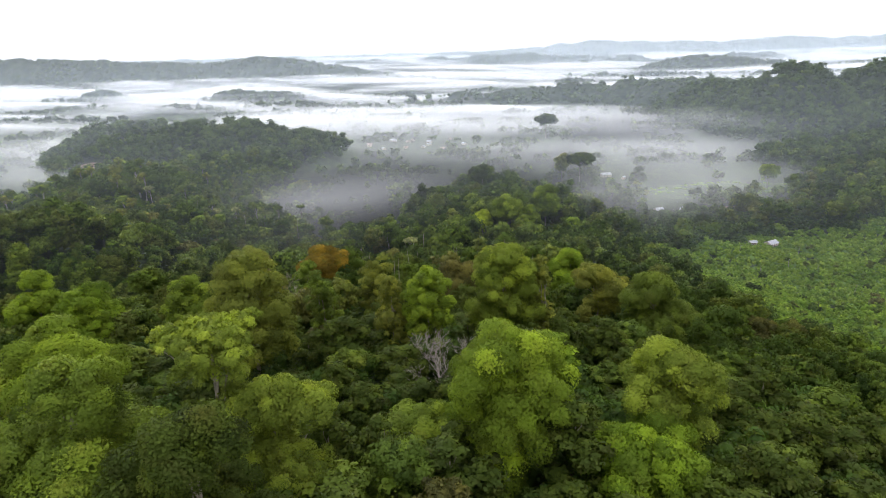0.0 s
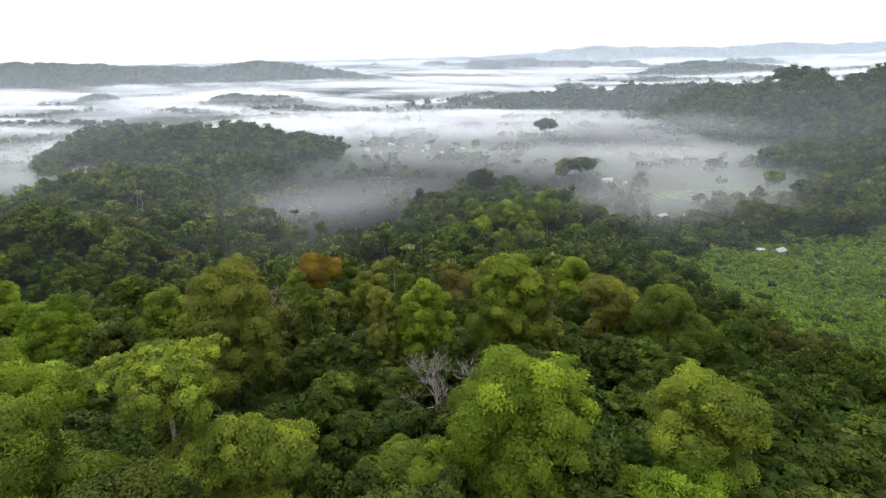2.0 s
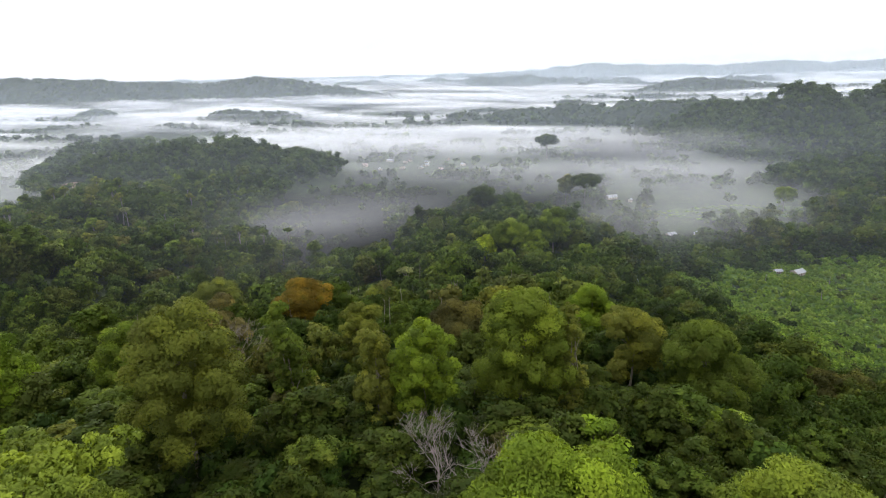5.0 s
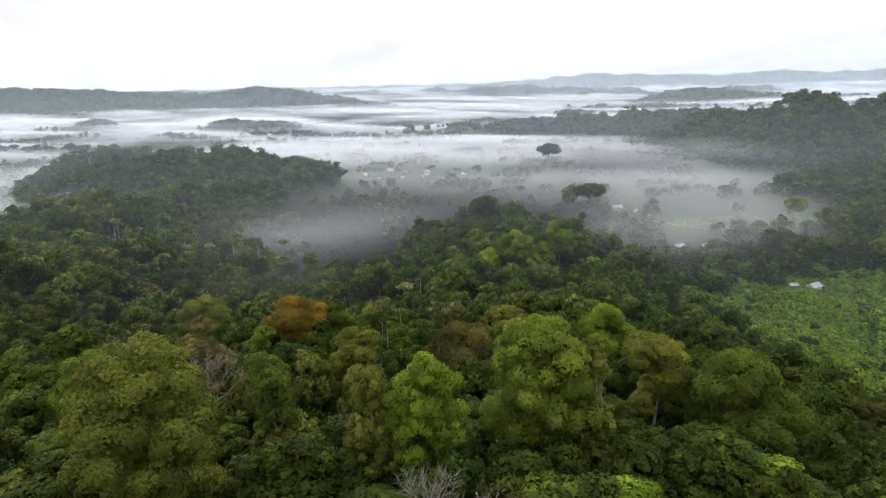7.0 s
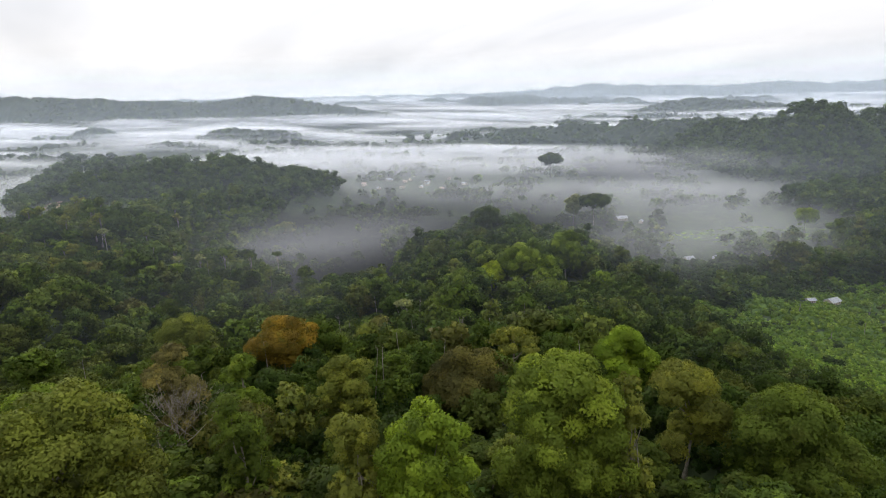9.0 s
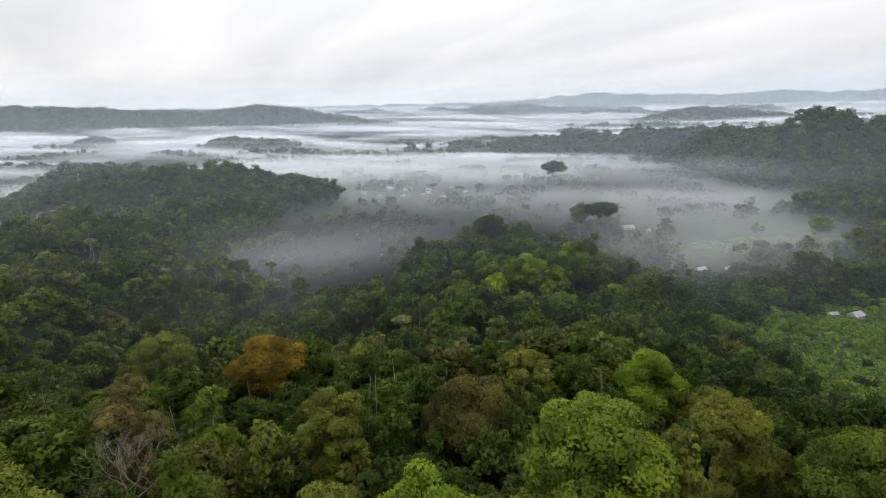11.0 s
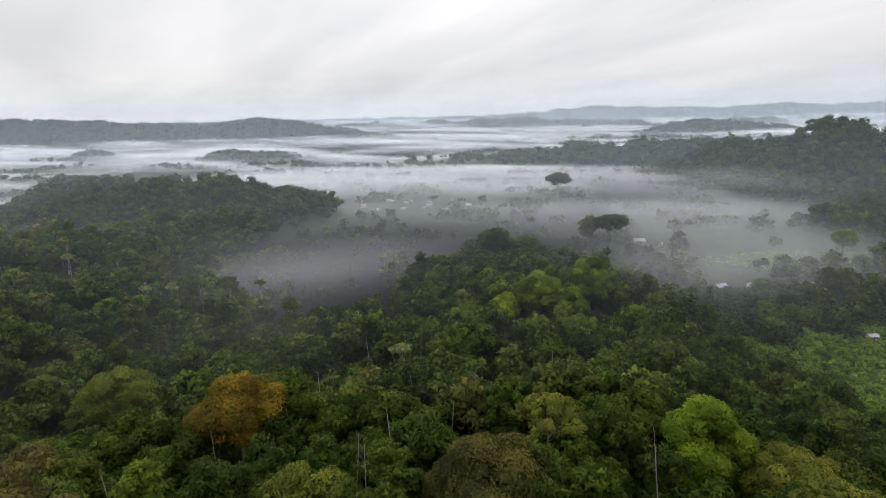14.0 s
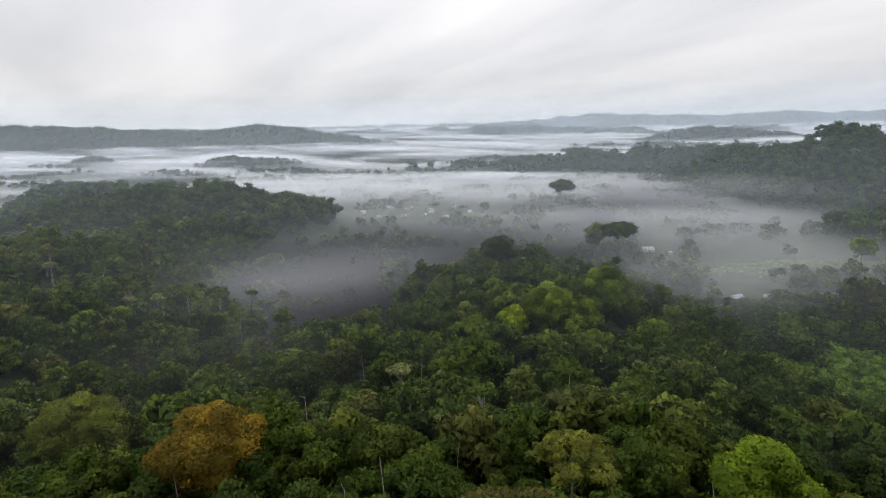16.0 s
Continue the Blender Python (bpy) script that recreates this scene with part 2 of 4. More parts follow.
def height(x, y):
    x, y = np.asarray(x, float), np.asarray(y, float)
    crest = np.interp(y, SPUR_Y, SPUR_Z) - FLOOR
    left = np.interp(y, (0, 220, 300, 360), (330, 300, 130, 75))
    right = np.interp(y, (0, 200, 300, 380), (160, 135, 120, 70))
    xc = 15.0
    w = np.where(x < xc, left, right)
    z = FLOOR + crest * np.exp(-((x - xc) / w) ** 2)
    z = np.maximum(z, FLOOR + 22 * bell(x, y, -265, 320, 130, 110))
    z = np.maximum(z, FLOOR + 48 * bell(x, y, -222, 250, 75, 78))
    z = z + np.maximum.reduce([44 * bell(x, y, -548, 800, 55, 80), 46 * bell(x, y, -492, 795, 62, 90), 45 * bell(x, y, -425, 805, 95, 105), 44 * bell(x, y, -340, 800, 90, 105), 28 * bell(x, y, -262, 805, 62, 90),
                               25 * bell(x, y, -335, 495, 85, 105), 19 * bell(x, y, -300, 640, 80, 100), 22 * bell(x, y, -495, 692, 45, 50)])
    ridge = np.maximum.reduce([103 * bell(x, y, 505, 985, 90, 130), 100 * bell(x, y, 650, 1000, 105, 130), 74 * bell(x, y, 800, 1080, 150, 180), 60 * bell(x, y, 560, 790, 80, 110), 40 * bell(x, y, 500, 640, 76, 110), 24 * bell(x, y, 425, 560, 66, 90), 16 * bell(x, y, 396, 690, 75, 70),
                               68 * bell(x, y, 505, 1130, 100, 120), 66 * bell(x, y, 490, 1280, 105, 115), 70 * bell(x, y, 455, 1400, 115, 120), 62 * bell(x, y, 390, 1500, 125, 110), 50 * bell(x, y, 270, 1600, 135, 100),
                               42 * bell(x, y, 132, 1700, 135, 90), 60 * bell(x, y, 900, 880, 200, 200)])
    z = z + ridge + 18 * bell(x, y, 430, 400, 150, 170)
    z = z + 2.0 * waves(x, y, 70, 3) * smooth(40, 120, y) * (1 - 0.6 * smooth(430, 600, y)) + 4.0 * waves(x, y, 190, 8) * smooth(900, 1300, y) * smooth(15, 40, ridge) * 1.4
    far = smooth(1350, 1900, y)
    roll = 17 * waves(x, y * 4.0, 1500, 11) + 11 * waves(x, y * 3.0, 480, 12)
    z = z + far * np.maximum(roll - 4, -4)
    z = z + rise(y)
    rough = 5 * waves(x, y * 0.6, 330, 17) + 3 * waves(x, y, 140, 18)
    west = np.interp(x, (-3200, -2300, -1900, -1650, -1450, -1300, -1100, -980, -850, -700, -480, -250), (190, 178, 168, 150, 138, 136, 148, 150, 142, 112, 84, 40))
    east = np.interp(x, (560, 760, 900, 1020, 1180, 1330, 1500, 1750, 2000), (36, 66, 96, 108, 94, 74, 58, 44, 30))
    last = np.interp(x, (-4600, -3400, -2600, -1800, -900, 0, 500, 850, 1150, 1900, 2250, 2600, 3000, 3300, 3900), (178, 164, 176, 172, 174, 172, 200, 226, 210, 196, 218, 196, 206, 226, 214))
    middle = np.interp(x, (-1500, -900, -500, -100, 400, 800, 1500), (60, 118, 128, 134, 140, 114, 60)) + 9 * waves(x, y, 420, 19)
    hills = np.maximum.reduce([(west + rough) * np.exp(-((y - 2600) / 150) ** 2), (east + rough) * np.exp(-((y - 2930) / 120) ** 2),
                               (middle + rough) * np.exp(-((y - 3600) / 110) ** 2), (last + rough) * np.exp(-((y - 4740) / 160) ** 2), 160 * smooth(4500, 4800, y)])
    z = z - 0.0175 * np.clip(x, -260, 230) * smooth(5, 25, z - FLOOR) * (1 - smooth(520, 700, y))
    return np.maximum(z, FLOOR + hills)


def mesh_object(name, verts, faces, mat, shade=False, normals=None, tuft=None, tint=None):
    me = bpy.data.meshes.new(name)
    verts, faces = np.asarray(verts, np.float32), np.asarray(faces, np.int32)
    k = faces.shape[1]
    me.vertices.add(len(verts)), me.loops.add(faces.size), me.polygons.add(len(faces))
    me.vertices.foreach_set("co", verts.ravel())
    me.loops.foreach_set("vertex_index", faces.ravel())
    me.polygons.foreach_set("loop_start", np.arange(0, faces.size, k, dtype=np.int32))
    me.polygons.foreach_set("loop_total", np.full(len(faces), k, np.int32))
    me.polygons.foreach_set("use_smooth", np.full(len(faces), shade))
    me.update(calc_edges=True)
    if normals is not None:
        me.attributes.new("custom_normal", "FLOAT_VECTOR", "POINT").data.foreach_set("vector", np.asarray(normals, np.float32).ravel())
    for key, values in (("tuft", tuft), ("tint", tint)):
        if values is not None:
            me.attributes.new(key, "FLOAT", "POINT").data.foreach_set("value", np.asarray(values, np.float32).ravel())
    me.materials.append(mat)
    return new(name, me)


def sheet(name, xs, ys, zfun, mat, shade=True):
    gx, gy = np.meshgrid(xs, ys)
    v = np.stack([gx, gy, zfun(gx, gy)], -1).reshape(-1, 3)
    nx, ny = len(xs), len(ys)
    i = (np.arange(ny - 1)[:, None] * nx + np.arange(nx - 1)).ravel()
    return mesh_object(name, v, np.stack([i, i + 1, i + nx + 1, i + nx], 1), mat, shade)


ys = np.r_[np.arange(-400, 0, 40), np.arange(0, 620, 10), np.arange(620, 1800, 25), np.arange(1800, 4950, 60)]
xs = np.r_[np.arange(-4600, -1000, 90), np.arange(-1000, -300, 25), np.arange(-300, 320, 10), np.arange(320, 1000, 25), np.arange(1000, 4700, 90)]
tagged(sheet("ground", xs, ys, height, soil), "dark forest floor over hills and valley", "ground", kind="structure")


# ---- mist lying in the valley ----
PATCHES = ((-150, 500, 70, 50, 0.33), (-85, 555, 70, 50, 0.2), (130, 520, 60, 60, 0.2), (215, 520, 80, 45, 0.24), (255, 588, 80, 40, 0.3), (270, 760, 110, 90, 0.36), (-150, 385, 60, 45, 0.1), (110, 800, 190, 80, 0.27), (-300, 1150, 500, 80, 1.0), (170, 660, 140, 50, 0.22), (-620, 900, 160, 160, 0.9), (-490, 650, 110, 55, 0.7), (-60, 900, 600, 260, 0.12))
mx_, my_ = np.linspace(-4200, 4200, 60), np.r_[np.linspace(300, 1500, 50), np.linspace(1560, 4800, 40)]
LAYERS = 14
for k in range(LAYERS):
    z0 = -12.0 + 1.9 * k
    f = k / (LAYERS - 1)
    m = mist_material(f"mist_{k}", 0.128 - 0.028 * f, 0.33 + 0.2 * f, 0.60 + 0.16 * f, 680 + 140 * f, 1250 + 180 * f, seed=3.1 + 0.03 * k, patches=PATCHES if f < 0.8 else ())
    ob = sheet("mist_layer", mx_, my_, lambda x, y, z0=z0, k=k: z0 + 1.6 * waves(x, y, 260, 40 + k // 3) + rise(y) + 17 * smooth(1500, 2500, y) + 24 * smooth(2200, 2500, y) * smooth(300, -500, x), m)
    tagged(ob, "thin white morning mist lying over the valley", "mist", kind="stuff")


# taller wisps over the ravine and behind the spur
WISPS = ((-118, 338, 45, 40, 0.14), (-155, 395, 45, 40, 0.16), (-150, 500, 70, 50, 0.45), (-95, 545, 60, 40, 0.24))
for k in range(6):
    m = mist_material(f"wisp_{k}", 0.032 - 0.004 * k, 2.0, 3.0, 4800, 4900, seed=7.3 + 0.04 * k, patches=WISPS)
    ob = sheet("mist_wisp", np.linspace(-330, 110, 30), np.linspace(240, 680, 30), lambda x, y, k=k: 13 + 2.4 * k + 1.2 * waves(x, y, 120, 50 + k), m)
    tagged(ob, "thin drifting wisp of mist over the ravine", "mist", kind="stuff")


# mist climbing the foot of the ridge
for k in range(5):
    m = mist_material(f"ridge_mist_{k}", 0.07 - 0.009 * k, 2.0, 3.0, 4800, 4900, seed=9.1 + 0.04 * k, patches=((430, 905, 120, 75, 1.0), (330, 980, 110, 80, 0.8)))
    ob = sheet("mist_wisp", np.linspace(120, 700, 34), np.linspace(740, 1220, 28), lambda x, y, k=k: 15 + 4.0 * k + 1.5 * waves(x, y, 120, 70 + k), m)
    tagged(ob, "thin mist climbing the foot of a wooded ridge", "mist", kind="stuff")


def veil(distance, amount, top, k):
    """A curved see-through sheet that stands in for thin haze across the distance, fading upwards."""
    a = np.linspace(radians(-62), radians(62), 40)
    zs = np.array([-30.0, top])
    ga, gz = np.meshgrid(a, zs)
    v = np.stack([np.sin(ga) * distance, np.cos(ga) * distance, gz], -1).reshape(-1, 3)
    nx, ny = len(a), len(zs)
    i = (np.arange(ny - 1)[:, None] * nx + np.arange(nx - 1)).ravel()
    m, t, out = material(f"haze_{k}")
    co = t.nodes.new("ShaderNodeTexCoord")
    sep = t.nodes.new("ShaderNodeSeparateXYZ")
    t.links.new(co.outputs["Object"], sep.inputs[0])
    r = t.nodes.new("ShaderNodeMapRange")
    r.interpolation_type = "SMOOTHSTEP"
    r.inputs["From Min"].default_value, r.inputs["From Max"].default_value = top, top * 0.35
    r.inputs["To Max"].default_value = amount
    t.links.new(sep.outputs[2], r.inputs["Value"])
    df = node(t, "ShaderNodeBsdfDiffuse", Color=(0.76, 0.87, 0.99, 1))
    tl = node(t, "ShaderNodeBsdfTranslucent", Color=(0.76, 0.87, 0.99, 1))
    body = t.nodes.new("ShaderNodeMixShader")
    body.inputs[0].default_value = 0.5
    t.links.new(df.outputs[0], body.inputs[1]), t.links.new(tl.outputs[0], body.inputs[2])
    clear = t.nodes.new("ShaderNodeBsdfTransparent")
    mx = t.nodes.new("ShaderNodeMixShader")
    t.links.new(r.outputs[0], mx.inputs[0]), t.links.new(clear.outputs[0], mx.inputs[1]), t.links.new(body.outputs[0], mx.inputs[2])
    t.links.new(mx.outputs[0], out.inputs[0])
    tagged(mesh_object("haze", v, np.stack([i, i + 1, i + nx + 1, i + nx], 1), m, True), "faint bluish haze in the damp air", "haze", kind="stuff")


# added sheets, stacked so that farther land turns paler and bluer
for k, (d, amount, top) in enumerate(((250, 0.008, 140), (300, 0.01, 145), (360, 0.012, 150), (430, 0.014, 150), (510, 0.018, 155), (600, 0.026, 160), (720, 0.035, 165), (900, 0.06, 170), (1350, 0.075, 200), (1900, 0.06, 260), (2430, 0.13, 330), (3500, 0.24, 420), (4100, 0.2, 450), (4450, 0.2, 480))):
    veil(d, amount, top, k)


# ---- trees ----
def unit(v):
    return v / np.maximum(np.linalg.norm(v, axis=-1, keepdims=True), 1e-9)


def quad_ball(k):
    """A ball of quads: a cube with k x k faces a side, pushed out to the unit sphere."""
    vs, fs = [], []
    for axis in range(3):
        for side in (-1, 1):
            n = len(vs)
            for a in np.linspace(-1, 1, k + 1):
                for b in np.linspace(-1, 1, k + 1):
                    p = np.zeros(3)
                    p[axis], p[(axis + 1) % 3], p[(axis + 2) % 3] = side, a * side, b
                    vs.append(unit(p))
            for a in range(k):
                for b in range(k):
                    q = n + a * (k + 1) + b
                    fs.append((q, q + k + 1, q + k + 2, q + 1))
    return np.array(vs), np.array(fs)


BALL, BOX = quad_ball(2), quad_ball(1)


def leaf_cards(P, N, size, rng):
    """One bent spray of leaves at each place, facing N: four corners each."""
    n = len(P)
    T = unit(np.cross(N, unit(rng.normal(size=(n, 3)))))
    B = np.cross(N, T)
    s = size * rng.uniform(0.6, 1.35, (n, 1))
    a, b = s * rng.uniform(0.7, 1.2, (n, 1)), s * rng.uniform(0.4, 0.75, (n, 1))
    j = lambda: rng.normal(size=(n, 3)) * s * 0.16
    droop = -0.3 * s * N
    v = np.stack([P + T * a * 0.5 + droop + j(), P + B * b * 0.5 + j(), P - T * a * 0.5 + droop + j(), P - B * b * 0.5 + j()], 1)
    return v.reshape(-1, 3), np.arange(4 * n).reshape(-1, 4)


def boughs_for(style, R, H, rng, fine):
    """The leafy boughs of a crown of radius R and depth H with its top at 0: centre, half width, half height, outward direction."""
    out = []

    def over(cx, cy, cz, a, b, count, size, low=-0.25):
        """Boughs laid all over a rounded mass."""
        twist = rng.uniform(0, 6.283)
        for i in range(count):
            z = 1 - (1 - low) * (i + 0.35) / count
            q, w = math.sqrt(max(0.0, 1 - z * z)), twist + i * 2.39996 + rng.uniform(-0.35, 0.35)
            u = np.array([q * math.cos(w), q * math.sin(w), z])
            r = a * size * rng.uniform(0.68, 1.3)
            k = rng.uniform(0.84, 1.12)
            p = np.array([cx, cy, cz]) + u * np.array([max(0.05, a - r * 0.75), max(0.05, a - r * 0.75), max(0.05, b - r * 0.6)]) * k
            out.append((*p, r, r * rng.uniform(0.62, 0.85), u))

    full = fine > 0.3
    if style == "bush":
        for i in range(2):
            r = R * rng.uniform(0.55, 0.8)
            out.append((rng.uniform(-0.4, 0.4) * R, rng.uniform(-0.4, 0.4) * R, -H * 0.5, r, r * 0.9, np.array([0, 0, 1.0])))
    elif style == "dome":
        over(0, 0, -H * 0.5, R * 0.95, H * 0.5, 22 if fine > 1 else 13 if full else 6, 0.34 if fine > 1 else 0.42 if full else 0.55, -0.55)
        out.append((0, 0, -H * 0.5, R * 0.6, H * 0.36, np.array([0, 0, 1.0])))
    elif style == "umbrella":
        k = 11 if full else 5
        for i in range(k):
            q = R * math.sqrt((i + 0.2) / k) * 0.8
            a = i * 2.4 + rng.uniform(-0.3, 0.3)
            r = R * rng.uniform(0.24, 0.38) * (1 if full else 1.25)
            out.append((q * math.cos(a), q * math.sin(a), -H * (0.22 + 0.45 * (q / R) ** 2 + rng.uniform(0, 0.25)), r, min(r * 0.55, H * 0.24), unit(np.array([q * math.cos(a), q * math.sin(a), R * 0.9]))))
        if fine > 1.5:
            over(0, 0, -H * 1.2, R * 0.66, H * 0.5, 9, 0.36)
    elif style == "column":
        for i in range(9 if full else 4):
            a, f = rng.uniform(0, 6.283), i / (8 if full else 3)
            w = R * (0.62 + 0.3 * math.sin(2.2 * f)) * rng.uniform(0.8, 1.15)
            out.append((0.34 * R * math.cos(a), 0.34 * R * math.sin(a), -w * 0.7 - f * (H - 1.4 * w), w, w * rng.uniform(0.8, 1.15), unit(np.array([math.cos(a), math.sin(a), 0.7]))))
    else:
        k = 5 if full else 3
        for i in range(k):
            a, q = i * 6.283 / (k - 1) + rng.uniform(-0.4, 0.4), 0 if i == 0 else R * rng.uniform(0.42, 0.62)
            big = R * rng.uniform(0.40, 0.58)
            over(q * math.cos(a), q * math.sin(a), -big * 0.85 - (0 if i == 0 else H * rng.uniform(0.05, 0.45)), big, big * rng.uniform(0.75, 1.05), 7 if fine > 1 else 4 if full else 2, 0.5 if full else 0.72)
        out.append((0, 0, -H * 0.6, R * 0.5, H * 0.26, np.array([0, 0, 1.0])))
    # leaves and creepers that hang down round the stem
    if fine > 0.65 and style in ("dome", "lobed"):
        for i in range(int(5 + 2 * fine)):
            a, q = rng.uniform(0, 6.283), R * rng.uniform(0.25, 0.8)
            r = R * rng.uniform(0.12, 0.22)
            out.append((q * math.cos(a), q * math.sin(a), -H * rng.uniform(0.62, 0.95), r, H * rng.uniform(0.12, 0.22), unit(np.array([math.cos(a), math.sin(a), 0.2]))))
    return out


def lobes_for(style, R, H, rng, fine=1.0):
    """Centres, radii and outward directions of the leaf tufts that cover the boughs, and the boughs themselves."""
    boughs = boughs_for(style, R, H, rng, fine)
    C = np.array([b[:3] for b in boughs])
    A, B = np.array([b[3] for b in boughs]), np.array([b[4] for b in boughs])
    share = A * (A + B)
    share = share / share.sum() * 96 * fine
    c, r, o = [], [], []
    for own, ((cx, cy, cz, a, b, out), n) in enumerate(zip(boughs, share)):
        n = max(2, int(round(n)))
        rr = math.sqrt(a * (a + b) * 2.0 / n) * (0.74 if n > 12 else 0.86 if n > 4 else 0.98)
        twist = rng.uniform(0, 6.283)
        for i in range(n):
            z = 1 - 1.45 * (i + 0.5) / n
            q, w = math.sqrt(max(0.0, 1 - z * z)), twist + i * 2.39996
            u = unit(np.array([q * math.cos(w), q * math.sin(w), z]) + rng.normal(size=3) * 0.2)
            tr = rr * rng.uniform(0.6, 1.3)
            p = np.array([cx, cy, cz]) + u * np.array([max(0.1, a - tr * 0.5), max(0.1, a - tr * 0.5), max(0.1, b - tr * 0.4)]) * rng.uniform(0.78, 1.12)
            inside = (((p - C) / np.stack([A, A, B], 1)) ** 2).sum(1)
            inside[own] = 1
            if inside.min() < 0.45 or (fine > 0.6 and rng.rand() < 0.06):
                continue
            c.append(p), r.append(tr), o.append(unit(0.65 * u + 0.35 * out))
    return np.array(c), np.array(r), np.array(o), boughs


def crown_arrays(style, R, H, card, seed, cover=1.5, fine=1.0):
    """Corners, faces and leaf directions of a crown, and the centres of its tufts."""
    rng = np.random.RandomState(seed)
    c, r, o, boughs = lobes_for(style, R, H, rng, fine)
    counts = np.maximum(3, (2.6 * np.pi * r**2 * cover / (card * card * 0.62)).astype(int))
    i = np.repeat(np.arange(len(c)), counts)
    u = unit(rng.normal(size=(len(i), 3)) * 0.7 + o[i] * 0.7 + np.array([0, 0, 0.45]))
    P = c[i] + u * np.array([1, 1, 0.85]) * r[i, None] * rng.uniform(0.7, 1.14, (len(i), 1))
    N = unit(u + rng.normal(size=u.shape) * 0.38 + np.array([0, 0, 0.15]))
    V, F = leaf_cards(P, N, card, rng)
    D = np.repeat(unit(0.75 * u + 0.35 * o[i] + np.array([0, 0, 0.1]) + rng.normal(size=u.shape) * 0.2), 4, 0)
    # tufts that face up get a lighter tone, as if lit from above
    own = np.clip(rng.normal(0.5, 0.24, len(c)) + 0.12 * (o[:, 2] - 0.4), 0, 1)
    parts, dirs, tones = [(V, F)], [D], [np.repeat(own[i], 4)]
    for cx, cy, cz, a, b, _ in boughs:
        at = np.array([cx, cy, cz])
        if fine > 0.3:
            size = max(1.7 * card, 0.3 * a)
            w = unit(rng.normal(size=(max(6, int(2.2 * np.pi * a * (a + b) / (size * size))), 3)) + np.array([0, 0, 0.25]))
            v, f = leaf_cards(at + w * np.array([a, a, b]) * rng.uniform(0.42, 0.62, (len(w), 1)), w, size, rng)
            d = np.repeat(w, 4, 0)
        else:
            d, f = BALL if fine > 0.12 else BOX
            v = at + d * np.array([a, a, b]) * 0.84 * rng.uniform(0.88, 1.1, (len(d), 1))
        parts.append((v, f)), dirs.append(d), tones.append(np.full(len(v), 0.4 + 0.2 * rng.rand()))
    V, F = join(parts)
    drop = np.percentile(V[:, 2], 99.7)
    V[:, 2] -= drop
    c[:, 2] -= drop
    return V, F, np.concatenate(dirs), np.concatenate(tones), c, r


def join(list_vf):
    vs, fs, n = [], [], 0
    for v, f in list_vf:
        vs.append(v), fs.append(f + n)
        n += len(v)
    return np.concatenate(vs), np.concatenate(fs)


def tube(points, radii, sides=6):
    """A tapered limb along points."""
    points, radii = np.asarray(points, float), np.asarray(radii, float)
    d = unit(np.gradient(points, axis=0))
    ref = np.array([0.31, 0.95, 0.05])
    a = unit(np.cross(d, ref))
    b = np.cross(d, a)
    ang = np.linspace(0, 2 * np.pi, sides, endpoint=False)
    v = points[:, None] + radii[:, None, None] * (a[:, None] * np.cos(ang)[None, :, None] + b[:, None] * np.sin(ang)[None, :, None])
    n = len(points)
    q = np.arange(sides)
    f = [np.stack([k * sides + q, k * sides + (q + 1) % sides, (k + 1) * sides + (q + 1) % sides, (k + 1) * sides + q], 1) for k in range(n - 1)]
    return v.reshape(-1, 3), np.concatenate(f)


def trunk_arrays(c, r, top, H, seed, thick=0.45, limbs=8, sides=6):
    """A trunk from the ground (0) to the crown, with limbs that run to leaf masses."""
    rng = np.random.RandomState(seed)
    s = np.linspace(0, 1, 7)
    lean = rng.normal(size=2) * 0.6
    pts = np.stack([lean[0] * np.sin(s * 2.6), lean[1] * np.sin(s * 2.2), s * (top - H * 0.3)], 1)
    rad = thick * (1.0 - 0.75 * s) * (1 + 0.9 * np.exp(-s * 14))
    stem, out = tube(pts, rad, sides + 2), []
    for k in rng.permutation(len(c))[:limbs]:
        s0 = rng.uniform(0.55, 0.95)
        p0 = np.array([np.interp(s0, s, pts[:, i]) for i in range(3)])
        p3 = c[k] + np.array([0, 0, top])
        m = p0 * 0.5 + p3 * 0.5 + rng.normal(size=3) * 0.5 - np.array([0, 0, 0.4])
        q = np.stack([p0, (p0 + m) / 2 + rng.normal(size=3) * 0.2, m, (m + p3) / 2 + rng.normal(size=3) * 0.25, p3])
        out.append(tube(q, thick * np.array([0.36, 0.3, 0.22, 0.14, 0.06]), sides))
    return stem, out


def make_tree(label, mat, style, R, H, tall, card, seed, trunk_mat=None, cover=1.5, limbs=9, fine=1.0):
    """A tree whose foot is at its origin: a trunk with limbs, and a crown of leaf sprays."""
    root = new("tree")
    V, F, D, T, c, r = crown_arrays(style, R, H, card, seed, cover, fine)
    stem, arms = trunk_arrays(c, r, tall, H, seed + 1, 0.016 * tall, limbs)
    split = fine >= 1
    trunk = mesh_object("trunk", *(stem if split else join([stem, *arms])), trunk_mat or bark, True)
    trunk.parent = root
    for arm in arms if split else ():
        mesh_object("limb", *arm, trunk_mat or bark, True).parent = trunk
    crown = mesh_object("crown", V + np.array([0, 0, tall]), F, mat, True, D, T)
    crown.parent = root
    return tagged(root, label, "tree", group="forest trees")


def plant(kind, x, y, top, spin=0.0, sc=1.0):
    """Stand a tree at (x, y) so that its top is at the height top, with its foot in the ground."""
    g = float(height(x, y)) - 0.3
    tall = kind["tall"]
    m = pose(x, y, g, 0, 0, spin) @ Matrix.Diagonal((sc, sc, max(0.35, (top - g) / tall), 1))
    if kind["ob"] is None:
        kind["ob"] = make_tree(*kind["make"])
        kind["ob"].matrix_basis = m
        return kind["ob"]
    ob = copy_thing(kind["ob"], pose(0, 0, 0))
    ob.matrix_basis = m
    return ob


